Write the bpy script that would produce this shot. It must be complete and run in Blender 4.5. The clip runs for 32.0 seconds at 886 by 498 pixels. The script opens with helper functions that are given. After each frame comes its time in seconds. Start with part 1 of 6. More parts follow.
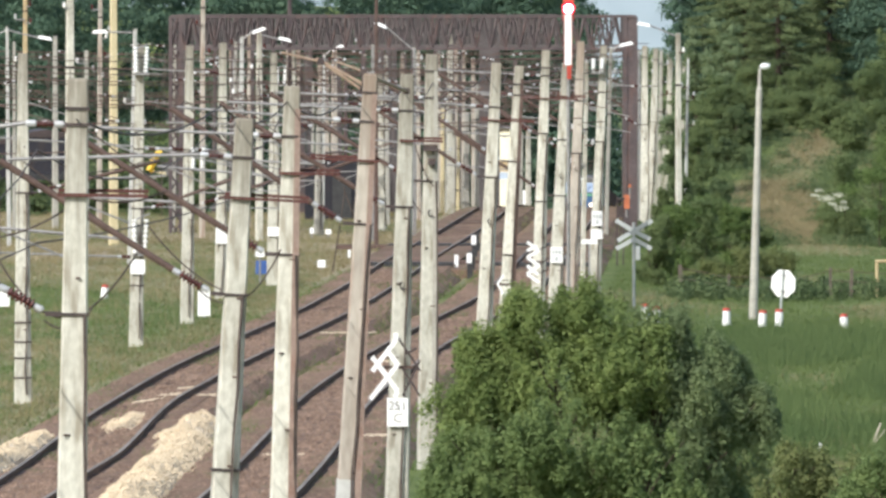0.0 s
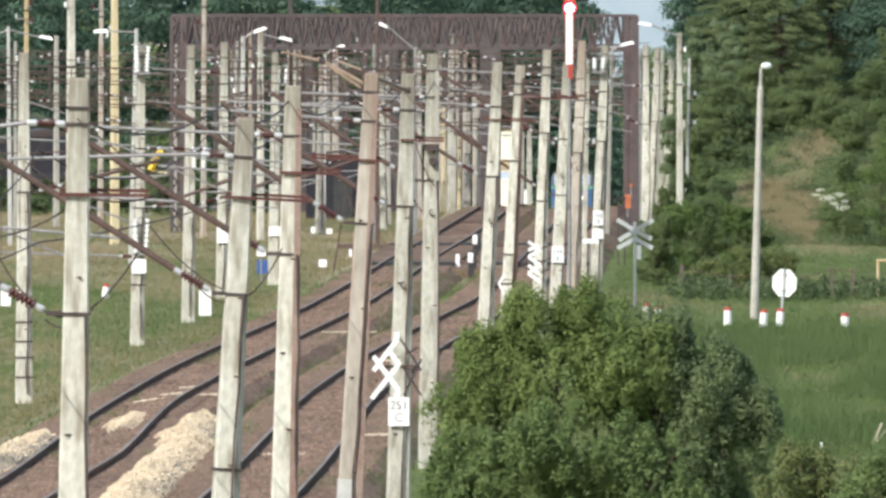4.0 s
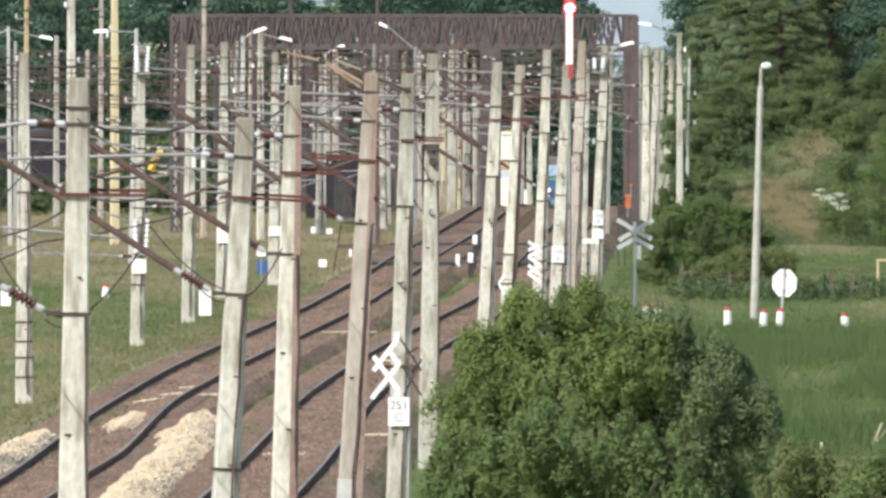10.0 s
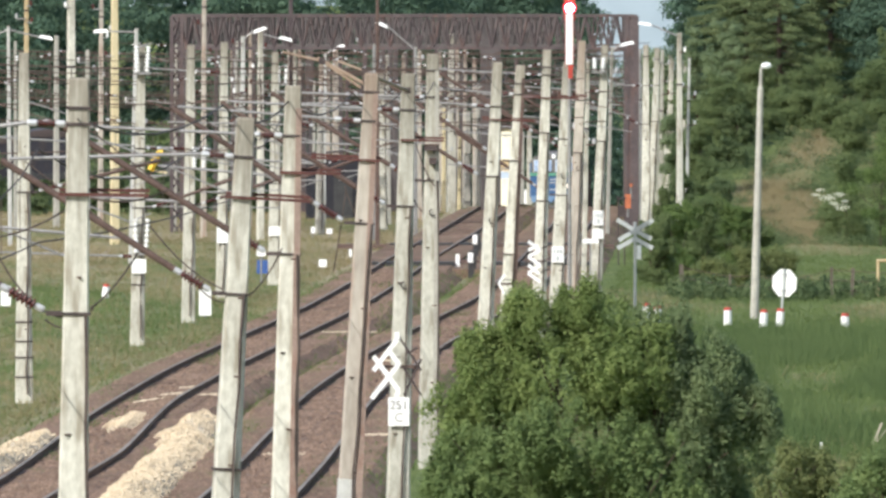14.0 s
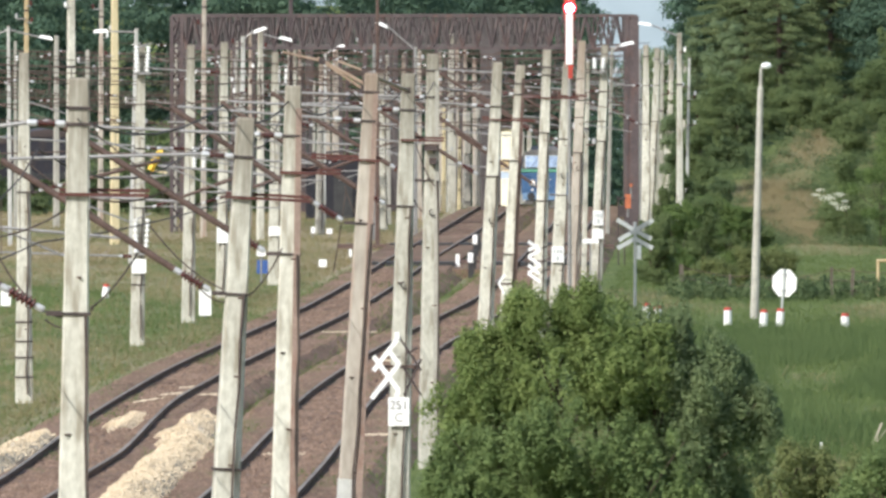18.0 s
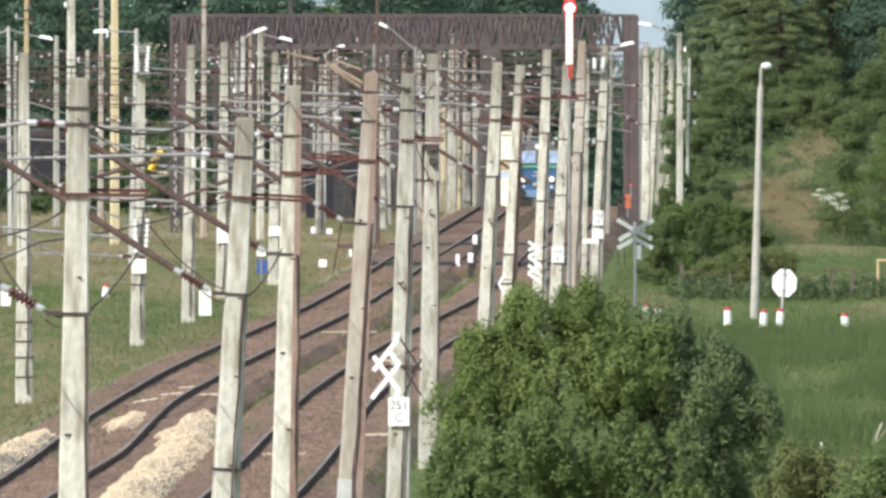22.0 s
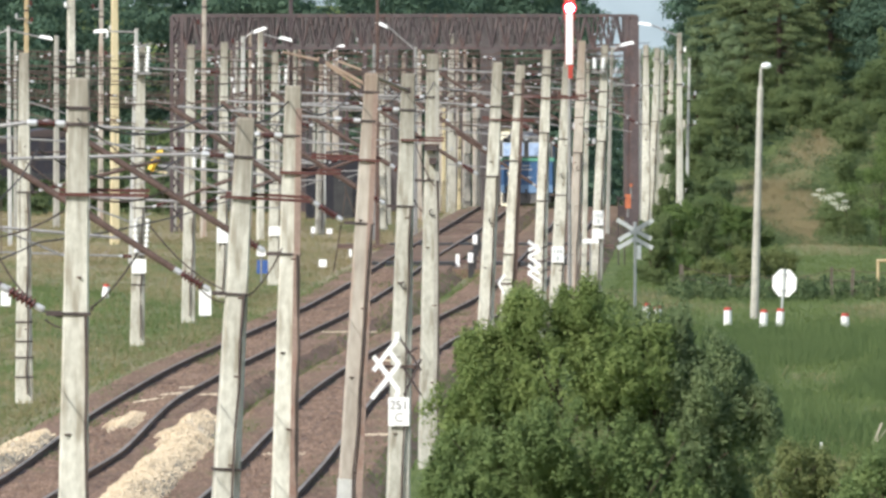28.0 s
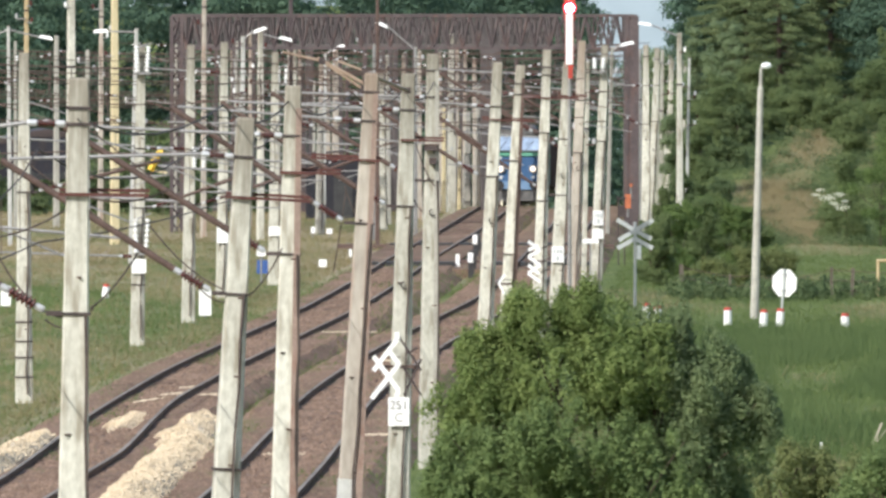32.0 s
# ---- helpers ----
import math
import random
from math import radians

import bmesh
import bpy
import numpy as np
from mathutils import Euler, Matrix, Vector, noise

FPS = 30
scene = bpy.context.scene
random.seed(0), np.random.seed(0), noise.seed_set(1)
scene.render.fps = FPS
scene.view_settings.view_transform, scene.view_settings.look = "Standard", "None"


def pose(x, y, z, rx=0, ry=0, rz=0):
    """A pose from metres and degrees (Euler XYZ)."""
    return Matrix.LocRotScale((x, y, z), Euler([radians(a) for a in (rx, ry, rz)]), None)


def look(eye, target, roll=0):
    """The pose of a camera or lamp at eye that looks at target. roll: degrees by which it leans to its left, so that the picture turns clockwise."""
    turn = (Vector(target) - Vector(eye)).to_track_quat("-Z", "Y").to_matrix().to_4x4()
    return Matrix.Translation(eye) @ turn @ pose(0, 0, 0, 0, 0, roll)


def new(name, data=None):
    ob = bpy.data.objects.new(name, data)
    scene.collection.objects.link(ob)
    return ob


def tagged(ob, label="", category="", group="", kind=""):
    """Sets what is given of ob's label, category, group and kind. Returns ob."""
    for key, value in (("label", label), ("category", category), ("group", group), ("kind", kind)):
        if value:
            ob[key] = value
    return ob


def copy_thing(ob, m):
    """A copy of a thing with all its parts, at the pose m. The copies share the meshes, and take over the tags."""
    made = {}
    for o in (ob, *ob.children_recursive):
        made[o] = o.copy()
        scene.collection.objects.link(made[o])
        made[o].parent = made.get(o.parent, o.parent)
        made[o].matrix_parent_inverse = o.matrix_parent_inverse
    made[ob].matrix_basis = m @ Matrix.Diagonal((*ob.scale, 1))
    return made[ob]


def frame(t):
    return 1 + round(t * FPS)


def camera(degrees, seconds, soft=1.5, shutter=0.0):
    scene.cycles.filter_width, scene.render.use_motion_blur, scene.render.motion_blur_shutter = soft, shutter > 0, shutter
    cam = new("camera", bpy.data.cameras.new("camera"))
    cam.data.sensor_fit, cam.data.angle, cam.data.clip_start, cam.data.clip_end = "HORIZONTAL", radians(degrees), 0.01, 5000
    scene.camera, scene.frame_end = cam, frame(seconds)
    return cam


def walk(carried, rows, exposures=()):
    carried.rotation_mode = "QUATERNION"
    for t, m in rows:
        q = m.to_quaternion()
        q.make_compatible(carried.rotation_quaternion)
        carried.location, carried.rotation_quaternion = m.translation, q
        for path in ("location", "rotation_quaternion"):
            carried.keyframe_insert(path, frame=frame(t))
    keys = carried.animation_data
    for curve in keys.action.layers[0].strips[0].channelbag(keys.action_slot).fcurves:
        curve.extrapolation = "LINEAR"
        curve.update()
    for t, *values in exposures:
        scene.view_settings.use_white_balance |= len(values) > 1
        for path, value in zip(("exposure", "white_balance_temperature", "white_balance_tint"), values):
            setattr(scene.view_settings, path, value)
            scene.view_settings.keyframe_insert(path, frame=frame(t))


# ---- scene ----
cam = camera(3.742, 32.0, soft=2.9)


def aim(right, up):
    """The tripod's pose, turned by a few thousandths of a degree."""
    return pose(0, 0, 7.6, 90 - 0.8975 + up, 0, -right)


walk(cam, [(0.0, aim(0.0050, 0.0024)), (1.0, aim(0.0036, 0.0024)), (2.0, aim(0.0012, 0.0016)), (3.0, aim(0.0002, 0.0006)),
           (5.5, aim(0, 0)), (32.0, aim(0, 0))], exposures=[(0.0, 0.30, 6200, 10), (32.0, 0.30, 6200, 10)])

# ---- world and sun ----
SUN_AZ, SUN_EL = radians(218), radians(38)     # compass bearing from +Y, clockwise
world = bpy.data.worlds.new("sky")
scene.world = world
world.use_nodes = True
wn = world.node_tree.nodes
sky = wn.new("ShaderNodeTexSky")
sky.sky_type, sky.sun_disc, sky.sun_elevation, sky.sun_rotation = "NISHITA", False, SUN_EL, SUN_AZ
sky.air_density, sky.dust_density = 1.2, 2.0
wn["Background"].inputs[1].default_value = 0.15
world.node_tree.links.new(sky.outputs[0], wn["Background"].inputs[0])
sun = new("sun", bpy.data.lights.new("sun", "SUN"))
sun.data.energy, sun.data.angle, sun.data.color = 3.75, radians(0.5), (1.0, 0.955, 0.87)
sun.matrix_world = look((math.sin(SUN_AZ) * 50, math.cos(SUN_AZ) * 50, 50 * math.tan(SUN_EL)), (0, 0, 0))


# ---- materials ----
def surface(name, dark, light, scale=3.0, rough=0.8, metal=0.0, bump=0.0, fine=6.0, stretch=(1, 1, 1), stain=None, amount=0.4,
            per_piece=0.0, glow=0.0, crown=None):
    """Two tones mixed by coarse and fine grain, an optional stain with edges of its own, relief from the grain."""
    m = bpy.data.materials.new(name)
    m.use_nodes = True
    nt = m.node_tree
    n, l = nt.nodes, nt.links
    b = n["Principled BSDF"]
    tc, mp = n.new("ShaderNodeTexCoord"), n.new("ShaderNodeMapping")
    mp.inputs["Scale"].default_value = stretch
    l.new(tc.outputs["Object"], mp.inputs[0])
    big, small = n.new("ShaderNodeTexNoise"), n.new("ShaderNodeTexNoise")
    for node, sc, det in ((big, scale, 3), (small, scale * fine, 6)):
        node.inputs["Scale"].default_value, node.inputs["Detail"].default_value = sc, det
        l.new(mp.outputs[0], node.inputs["Vector"])
    add = n.new("ShaderNodeMath")
    add.operation = "ADD"
    l.new(big.outputs[0], add.inputs[0]), l.new(small.outputs[0], add.inputs[1])
    half = n.new("ShaderNodeMapRange")
    half.inputs[1].default_value, half.inputs[2].default_value = 0.7, 1.3
    l.new(add.outputs[0], half.inputs[0])
    mix = n.new("ShaderNodeMix")
    mix.data_type = "RGBA"
    l.new(half.outputs[0], mix.inputs[0])
    mix.inputs[6].default_value, mix.inputs[7].default_value = (*dark, 1), (*light, 1)
    out = mix.outputs[2]
    if stain:
        st, ramp, mx = n.new("ShaderNodeTexNoise"), n.new("ShaderNodeMapRange"), n.new("ShaderNodeMix")
        mp2 = n.new("ShaderNodeMapping")
        mp2.inputs["Scale"].default_value = (stretch[0] * 1.7, stretch[1] * 1.7, stretch[2] * 0.6)
        l.new(tc.outputs["Object"], mp2.inputs[0]), l.new(mp2.outputs[0], st.inputs["Vector"])
        st.inputs["Scale"].default_value, st.inputs["Detail"].default_value = scale * 1.3, 5
        ramp.inputs[1].default_value, ramp.inputs[2].default_value, ramp.inputs[4].default_value = 0.52, 0.66, amount
        l.new(st.outputs[0], ramp.inputs[0]), l.new(ramp.outputs[0], mx.inputs[0])
        mx.data_type = "RGBA"
        mx.inputs[7].default_value = (*stain, 1)
        l.new(out, mx.inputs[6])
        out = mx.outputs[2]
    if crown:
        cz, edge, ad, cr, cm = n.new("ShaderNodeSeparateXYZ"), n.new("ShaderNodeTexNoise"), n.new("ShaderNodeMath"), n.new("ShaderNodeMapRange"), n.new("ShaderNodeMix")
        l.new(tc.outputs["Generated"], cz.inputs[0])
        mp3 = n.new("ShaderNodeMapping")
        mp3.inputs["Scale"].default_value = (9, 9, 0.7)
        l.new(tc.outputs["Object"], mp3.inputs[0]), l.new(mp3.outputs[0], edge.inputs["Vector"])
        edge.inputs["Scale"].default_value = 1.6
        ad.operation = "MULTIPLY_ADD"
        ad.inputs[1].default_value = 0.34
        l.new(edge.outputs[0], ad.inputs[0]), l.new(cz.outputs[2], ad.inputs[2])
        cr.inputs[1].default_value, cr.inputs[2].default_value, cr.inputs[4].default_value = 0.98, 1.16, 0.75
        l.new(ad.outputs[0], cr.inputs[0]), l.new(cr.outputs[0], cm.inputs[0])
        cm.data_type = "RGBA"
        cm.inputs[7].default_value = (*crown, 1)
        l.new(out, cm.inputs[6])
        out = cm.outputs[2]
    if per_piece:
        info, hsv, rg = n.new("ShaderNodeObjectInfo"), n.new("ShaderNodeHueSaturation"), n.new("ShaderNodeMapRange")
        rg.inputs[3].default_value, rg.inputs[4].default_value = 1 - per_piece, 1 + per_piece
        l.new(info.outputs["Random"], rg.inputs[0]), l.new(rg.outputs[0], hsv.inputs["Value"]), l.new(out, hsv.inputs["Color"])
        out = hsv.outputs[0]
    l.new(out, b.inputs["Base Color"])
    b.inputs["Roughness"].default_value, b.inputs["Metallic"].default_value = rough, metal
    b.inputs["Specular IOR Level"].default_value = 0.12 if rough > 0.86 else 0.4
    if bump:
        bp = n.new("ShaderNodeBump")
        bp.inputs["Strength"].default_value, bp.inputs["Distance"].default_value = bump, 0.02
        l.new(small.outputs[0], bp.inputs["Height"]), l.new(bp.outputs[0], b.inputs["Normal"])
    if glow:
        b.inputs["Emission Color"].default_value, b.inputs["Emission Strength"].default_value = (*light, 1), glow
    return m


def foliage(name, dark, light, through_light=0.25, patch=(0.9, 0.9, 0.9), spread=0.6):
    """Leaves that differ one from the next and let some light through."""
    m = bpy.data.materials.new(name)
    m.use_nodes = True
    n, l = m.node_tree.nodes, m.node_tree.links
    b = n["Principled BSDF"]
    geo, mix = n.new("ShaderNodeNewGeometry"), n.new("ShaderNodeMix")
    tc, big, add = n.new("ShaderNodeTexCoord"), n.new("ShaderNodeTexNoise"), n.new("ShaderNodeMath")
    big.inputs["Scale"].default_value = 1.0
    mp = n.new("ShaderNodeMapping")
    mp.inputs["Scale"].default_value = patch
    l.new(tc.outputs["Object"], mp.inputs[0]), l.new(mp.outputs[0], big.inputs["Vector"])
    add.operation = "MULTIPLY_ADD"
    add.inputs[1].default_value = spread
    sub = n.new("ShaderNodeMapRange")
    sub.inputs[1].default_value, sub.inputs[2].default_value, sub.inputs[4].default_value = 0.3, 0.7, 0.4
    l.new(big.outputs[0], sub.inputs[0])
    l.new(geo.outputs["Random Per Island"], add.inputs[0]), l.new(sub.outputs[0], add.inputs[2])
    mix.data_type = "RGBA"
    mix.inputs[6].default_value, mix.inputs[7].default_value = (*dark, 1), (*light, 1)
    l.new(add.outputs[0], mix.inputs[0])
    l.new(mix.outputs[2], b.inputs["Base Color"])
    b.inputs["Roughness"].default_value, b.inputs["Specular IOR Level"].default_value = 0.7, 0.15
    tr, ms = n.new("ShaderNodeBsdfTranslucent"), n.new("ShaderNodeMixShader")
    l.new(mix.outputs[2], tr.inputs[0])
    ms.inputs[0].default_value = through_light
    l.new(b.outputs[0], ms.inputs[1]), l.new(tr.outputs[0], ms.inputs[2])
    l.new(ms.outputs[0], n["Material Output"].inputs[0])
    return m


def shining(name, colour, strength):
    m = bpy.data.materials.new(name)
    m.use_nodes = True
    b = m.node_tree.nodes["Principled BSDF"]
    b.inputs["Base Color"].default_value = (*colour, 1)
    b.inputs["Emission Color"].default_value, b.inputs["Emission Strength"].default_value = (*colour, 1), strength
    return m


CONCRETE = surface("pale_concrete", (0.41, 0.395, 0.33), (0.64, 0.625, 0.54), 2.6, 0.88, bump=0.5, stretch=(1, 1, 0.6),
                   stain=(0.29, 0.26, 0.20), amount=0.85, per_piece=0.14, crown=(0.165, 0.14, 0.105))
BROWN_CONCRETE = surface("rust_washed_concrete", (0.33, 0.29, 0.24), (0.52, 0.47, 0.40), 2.0, 0.85, bump=0.4, stretch=(1, 1, 0.3),
                         stain=(0.31, 0.20, 0.145), amount=0.8, per_piece=0.06, crown=(0.22, 0.165, 0.12))
GREY_CONCRETE = surface("grey_concrete", (0.30, 0.29, 0.255), (0.44, 0.425, 0.37), 2.5, 0.88, bump=0.4, stain=(0.25, 0.23, 0.19), per_piece=0.1)
PALE_PAINT = surface("dirty_white_paint", (0.40, 0.40, 0.375), (0.57, 0.57, 0.535), 1.4, 0.7, stain=(0.34, 0.31, 0.26), amount=0.6)
CREAM_PAINT = surface("cream_paint", (0.52, 0.44, 0.26), (0.63, 0.55, 0.35), 1.2, 0.6, stain=(0.45, 0.34, 0.18), amount=0.3)
PALE_CREAM = surface("sunlit_cream_render", (0.80, 0.74, 0.55), (0.92, 0.87, 0.68), 0.6, 0.7, stain=(0.6, 0.48, 0.25), amount=0.4)
OCHRE_PAINT = surface("ochre_paint", (0.42, 0.32, 0.17), (0.53, 0.42, 0.25), 1.2, 0.6, stain=(0.35, 0.22, 0.1), amount=0.4)
RUST = surface("rusty_steel", (0.075, 0.048, 0.040), (0.15, 0.10, 0.082), 6, 0.8, 0.1, bump=0.3)
RED_RUST = surface("red_oxide_steel", (0.070, 0.028, 0.024), (0.125, 0.045, 0.036), 5, 0.75, 0.1, bump=0.2)
DARK_STEEL = surface("dark_weathered_steel", (0.05, 0.04, 0.04), (0.10, 0.075, 0.07), 5, 0.6, 0.4)
# The portal steel again, greyer: distance haze put into its base colour.
HAZED_STEEL = surface("hazed_grey_brown_steel", (0.068, 0.060, 0.060), (0.115, 0.100, 0.098), 1.5, 0.85, 0.0, stain=(0.13, 0.095, 0.085))
PORTAL_STEEL = surface("brown_painted_steel", (0.062, 0.048, 0.05), (0.11, 0.085, 0.085), 1.5, 0.75, 0.0, stain=(0.16, 0.085, 0.065))
GALVANISED = surface("galvanised_steel", (0.22, 0.215, 0.205), (0.37, 0.36, 0.35), 6, 0.5, 0.35)
WIRE = surface("oxidised_copper_wire", (0.06, 0.045, 0.04), (0.12, 0.09, 0.075), 4, 0.8, 0.1)
PORCELAIN = surface("brown_glazed_porcelain", (0.06, 0.018, 0.016), (0.115, 0.036, 0.03), 8, 0.25)
WHITE = surface("white_enamel", (0.78, 0.78, 0.76), (0.90, 0.90, 0.88), 3, 0.45, stain=(0.55, 0.52, 0.46), amount=0.25)
BLACK = surface("black_paint", (0.02, 0.02, 0.022), (0.05, 0.05, 0.05), 4, 0.5)
RED = surface("red_paint", (0.36, 0.045, 0.032), (0.50, 0.08, 0.05), 4, 0.5)
ORANGE = surface("orange_paint", (0.40, 0.115, 0.05), (0.52, 0.17, 0.08), 3, 0.5)
YELLOW = surface("yellow_machine_paint", (0.62, 0.40, 0.03), (0.78, 0.54, 0.06), 2, 0.45, stain=(0.3, 0.2, 0.06))
BLUE_PLATE = surface("blue_enamel", (0.03, 0.075, 0.24), (0.06, 0.12, 0.32), 3, 0.4)
GREY_PAINT = surface("grey_sign_back", (0.36, 0.38, 0.37), (0.50, 0.52, 0.51), 3, 0.5)
RAIL_SIDE = surface("rusty_rail_steel", (0.12, 0.080, 0.058), (0.20, 0.135, 0.10), 2, 0.9, 0.0, bump=0.2)
RAIL_TOP = surface("worn_rail_head", (0.15, 0.135, 0.12), (0.30, 0.275, 0.25), 1, 0.88, 0.0, stretch=(1, 0.05, 1))
SLEEPER = surface("oiled_timber_sleepers", (0.10, 0.07, 0.055), (0.22, 0.16, 0.13), 2, 0.9)
BALLAST = surface("brown_ballast", (0.12, 0.078, 0.054), (0.29, 0.195, 0.140), 0.8, 0.95, bump=0.8, fine=14, stretch=(1, 0.16, 1), stain=(0.150, 0.135, 0.068), amount=0.75)
FRESH = surface("fresh_limestone_ballast", (0.52, 0.42, 0.285), (0.78, 0.665, 0.49), 1.6, 0.95, bump=0.8, fine=14, stain=(0.29, 0.21, 0.145), amount=0.45)
BARK = surface("bark", (0.05, 0.04, 0.03), (0.13, 0.10, 0.075), 8, 0.9, bump=0.6, stretch=(1, 1, 0.3))
DARK_BARK = surface("dark_conifer_bark", (0.030, 0.024, 0.018), (0.07, 0.055, 0.042), 8, 0.95, bump=0.6, stretch=(1, 1, 0.3))
WOOD = surface("grey_weathered_wood", (0.08, 0.07, 0.055), (0.19, 0.165, 0.13), 5, 0.9, bump=0.4, stretch=(1, 1, 0.2))
LOCO_BLUE = surface("blue_locomotive_paint", (0.038, 0.092, 0.20), (0.062, 0.135, 0.27), 0.8, 0.4)
LOCO_GREEN = surface("green_locomotive_stripe", (0.09, 0.29, 0.20), (0.14, 0.36, 0.26), 1, 0.5)
LOCO_GREY = surface("grey_running_gear", (0.10, 0.10, 0.10), (0.20, 0.19, 0.18), 2, 0.7, 0.2)
PALE_BLUE = surface("pale_blue_buffer_beam_paint", (0.12, 0.22, 0.36), (0.20, 0.31, 0.46), 1, 0.5)
WAGON_PAINT = surface("dull_brown_wagon_paint", (0.13, 0.09, 0.08), (0.22, 0.16, 0.14), 0.9, 0.7, stain=(0.10, 0.05, 0.04))
DARK_WAGON = surface("near_black_wagon_paint", (0.012, 0.012, 0.018), (0.026, 0.026, 0.034), 0.7, 0.8, stain=(0.07, 0.045, 0.03))
GLASS = surface("windscreen_glass", (0.46, 0.50, 0.54), (0.74, 0.78, 0.82), 0.5, 0.08, 1.0)
LAMP_GLASS = surface("milk_glass", (0.70, 0.72, 0.72), (0.86, 0.88, 0.88), 2, 0.25)
HEADLIGHT = shining("lit_headlight", (1.0, 0.88, 0.74), 1.1)
LENS_CORE = shining("bright_lens_core", (1.0, 0.62, 0.66), 9.0)
SIGNAL_RED = shining("lit_red_signal_lens", (1.0, 0.04, 0.08), 3.5)
LEAF = foliage("shrub_leaf", (0.125, 0.185, 0.058), (0.37, 0.44, 0.16), 0.5, (2.2, 2.2, 2.2), 0.35)
DARK_LEAF = foliage("dark_shrub_leaf", (0.105, 0.165, 0.060), (0.32, 0.395, 0.155), 0.47, (2.2, 2.2, 2.2), 0.35)
MID_LEAF = foliage("grey_green_shrub_leaf", (0.125, 0.178, 0.086), (0.31, 0.37, 0.175), 0.47, (2.0, 2.0, 2.0), 0.35)
OLIVE_LEAF = foliage("olive_herb_leaf", (0.115, 0.150, 0.055), (0.30, 0.325, 0.135), 0.45, (1.8, 1.8, 1.8), 0.5)
NEEDLE = foliage("conifer_needles", (0.058, 0.096, 0.046), (0.225, 0.265, 0.115), 0.25, (1.2, 1.2, 1.2), 0.5)
TALL_BLADE = foliage("tall_grass_blades", (0.085, 0.130, 0.048), (0.170, 0.220, 0.085), 0.38, (0.30, 0.035, 1), 0.3)
PALE_LEAF = foliage("pale_willow_leaf", (0.125, 0.185, 0.10), (0.31, 0.38, 0.205), 0.45)
TREE_LEAF = foliage("tree_leaf", (0.055, 0.095, 0.044), (0.19, 0.235, 0.105), 0.4)
SCRUB_LEAF = foliage("scrub_leaf", (0.090, 0.135, 0.056), (0.27, 0.32, 0.135), 0.42, (0.5, 0.5, 0.5), 0.4)
HEDGE_LEAF = foliage("hedge_leaf", (0.075, 0.13, 0.04), (0.22, 0.29, 0.10), 0.45)
# Paled, blued and low in contrast: distance haze is in the leaf colour.
HAZED_LEAF = foliage("hazed_woodland_leaf", (0.062, 0.112, 0.080), (0.125, 0.195, 0.125), 0.35)
BLOSSOM = foliage("elder_blossom", (0.55, 0.55, 0.42), (0.75, 0.74, 0.62))
BLADE = foliage("meadow_grass_blades", (0.10, 0.145, 0.048), (0.20, 0.245, 0.09), 0.38, (0.30, 0.035, 1), 0.3)
EDGE_STRIP = surface("rust_stained_strip", (0.21, 0.150, 0.122), (0.32, 0.235, 0.19), 4, 0.8, stain=(0.2, 0.09, 0.06))
DRY_BLADE = foliage("dry_grass_blades", (0.215, 0.185, 0.095), (0.37, 0.315, 0.18), 0.3, (0.3, 0.05, 1), 0.3)


def meadow_material():
    """Green turf that turns to straw and bare earth in patches; 'dry' says how far."""
    m = surface("meadow", (0.07, 0.10, 0.032), (0.16, 0.195, 0.065), 0.35, 0.95, bump=0.6, fine=12)
    n, l = m.node_tree.nodes, m.node_tree.links
    b = n["Principled BSDF"]
    old = b.inputs["Base Color"].links[0].from_socket
    at, mx = n.new("ShaderNodeAttribute"), n.new("ShaderNodeMix")
    at.attribute_name = "dry"
    mx.data_type = "RGBA"
    straw = n.new("ShaderNodeMix")
    straw.data_type = "RGBA"
    straw.inputs[6].default_value, straw.inputs[7].default_value = (0.27, 0.215, 0.14, 1), (0.41, 0.345, 0.24, 1)
    ns = n.new("ShaderNodeTexNoise")
    ns.inputs["Scale"].default_value = 1.3
    l.new(ns.outputs[0], straw.inputs[0])
    l.new(at.outputs["Fac"], mx.inputs[0]), l.new(old, mx.inputs[6]), l.new(straw.outputs[2], mx.inputs[7])
    l.new(mx.outputs[2], b.inputs["Base Color"])
    return m


MEADOW = meadow_material()


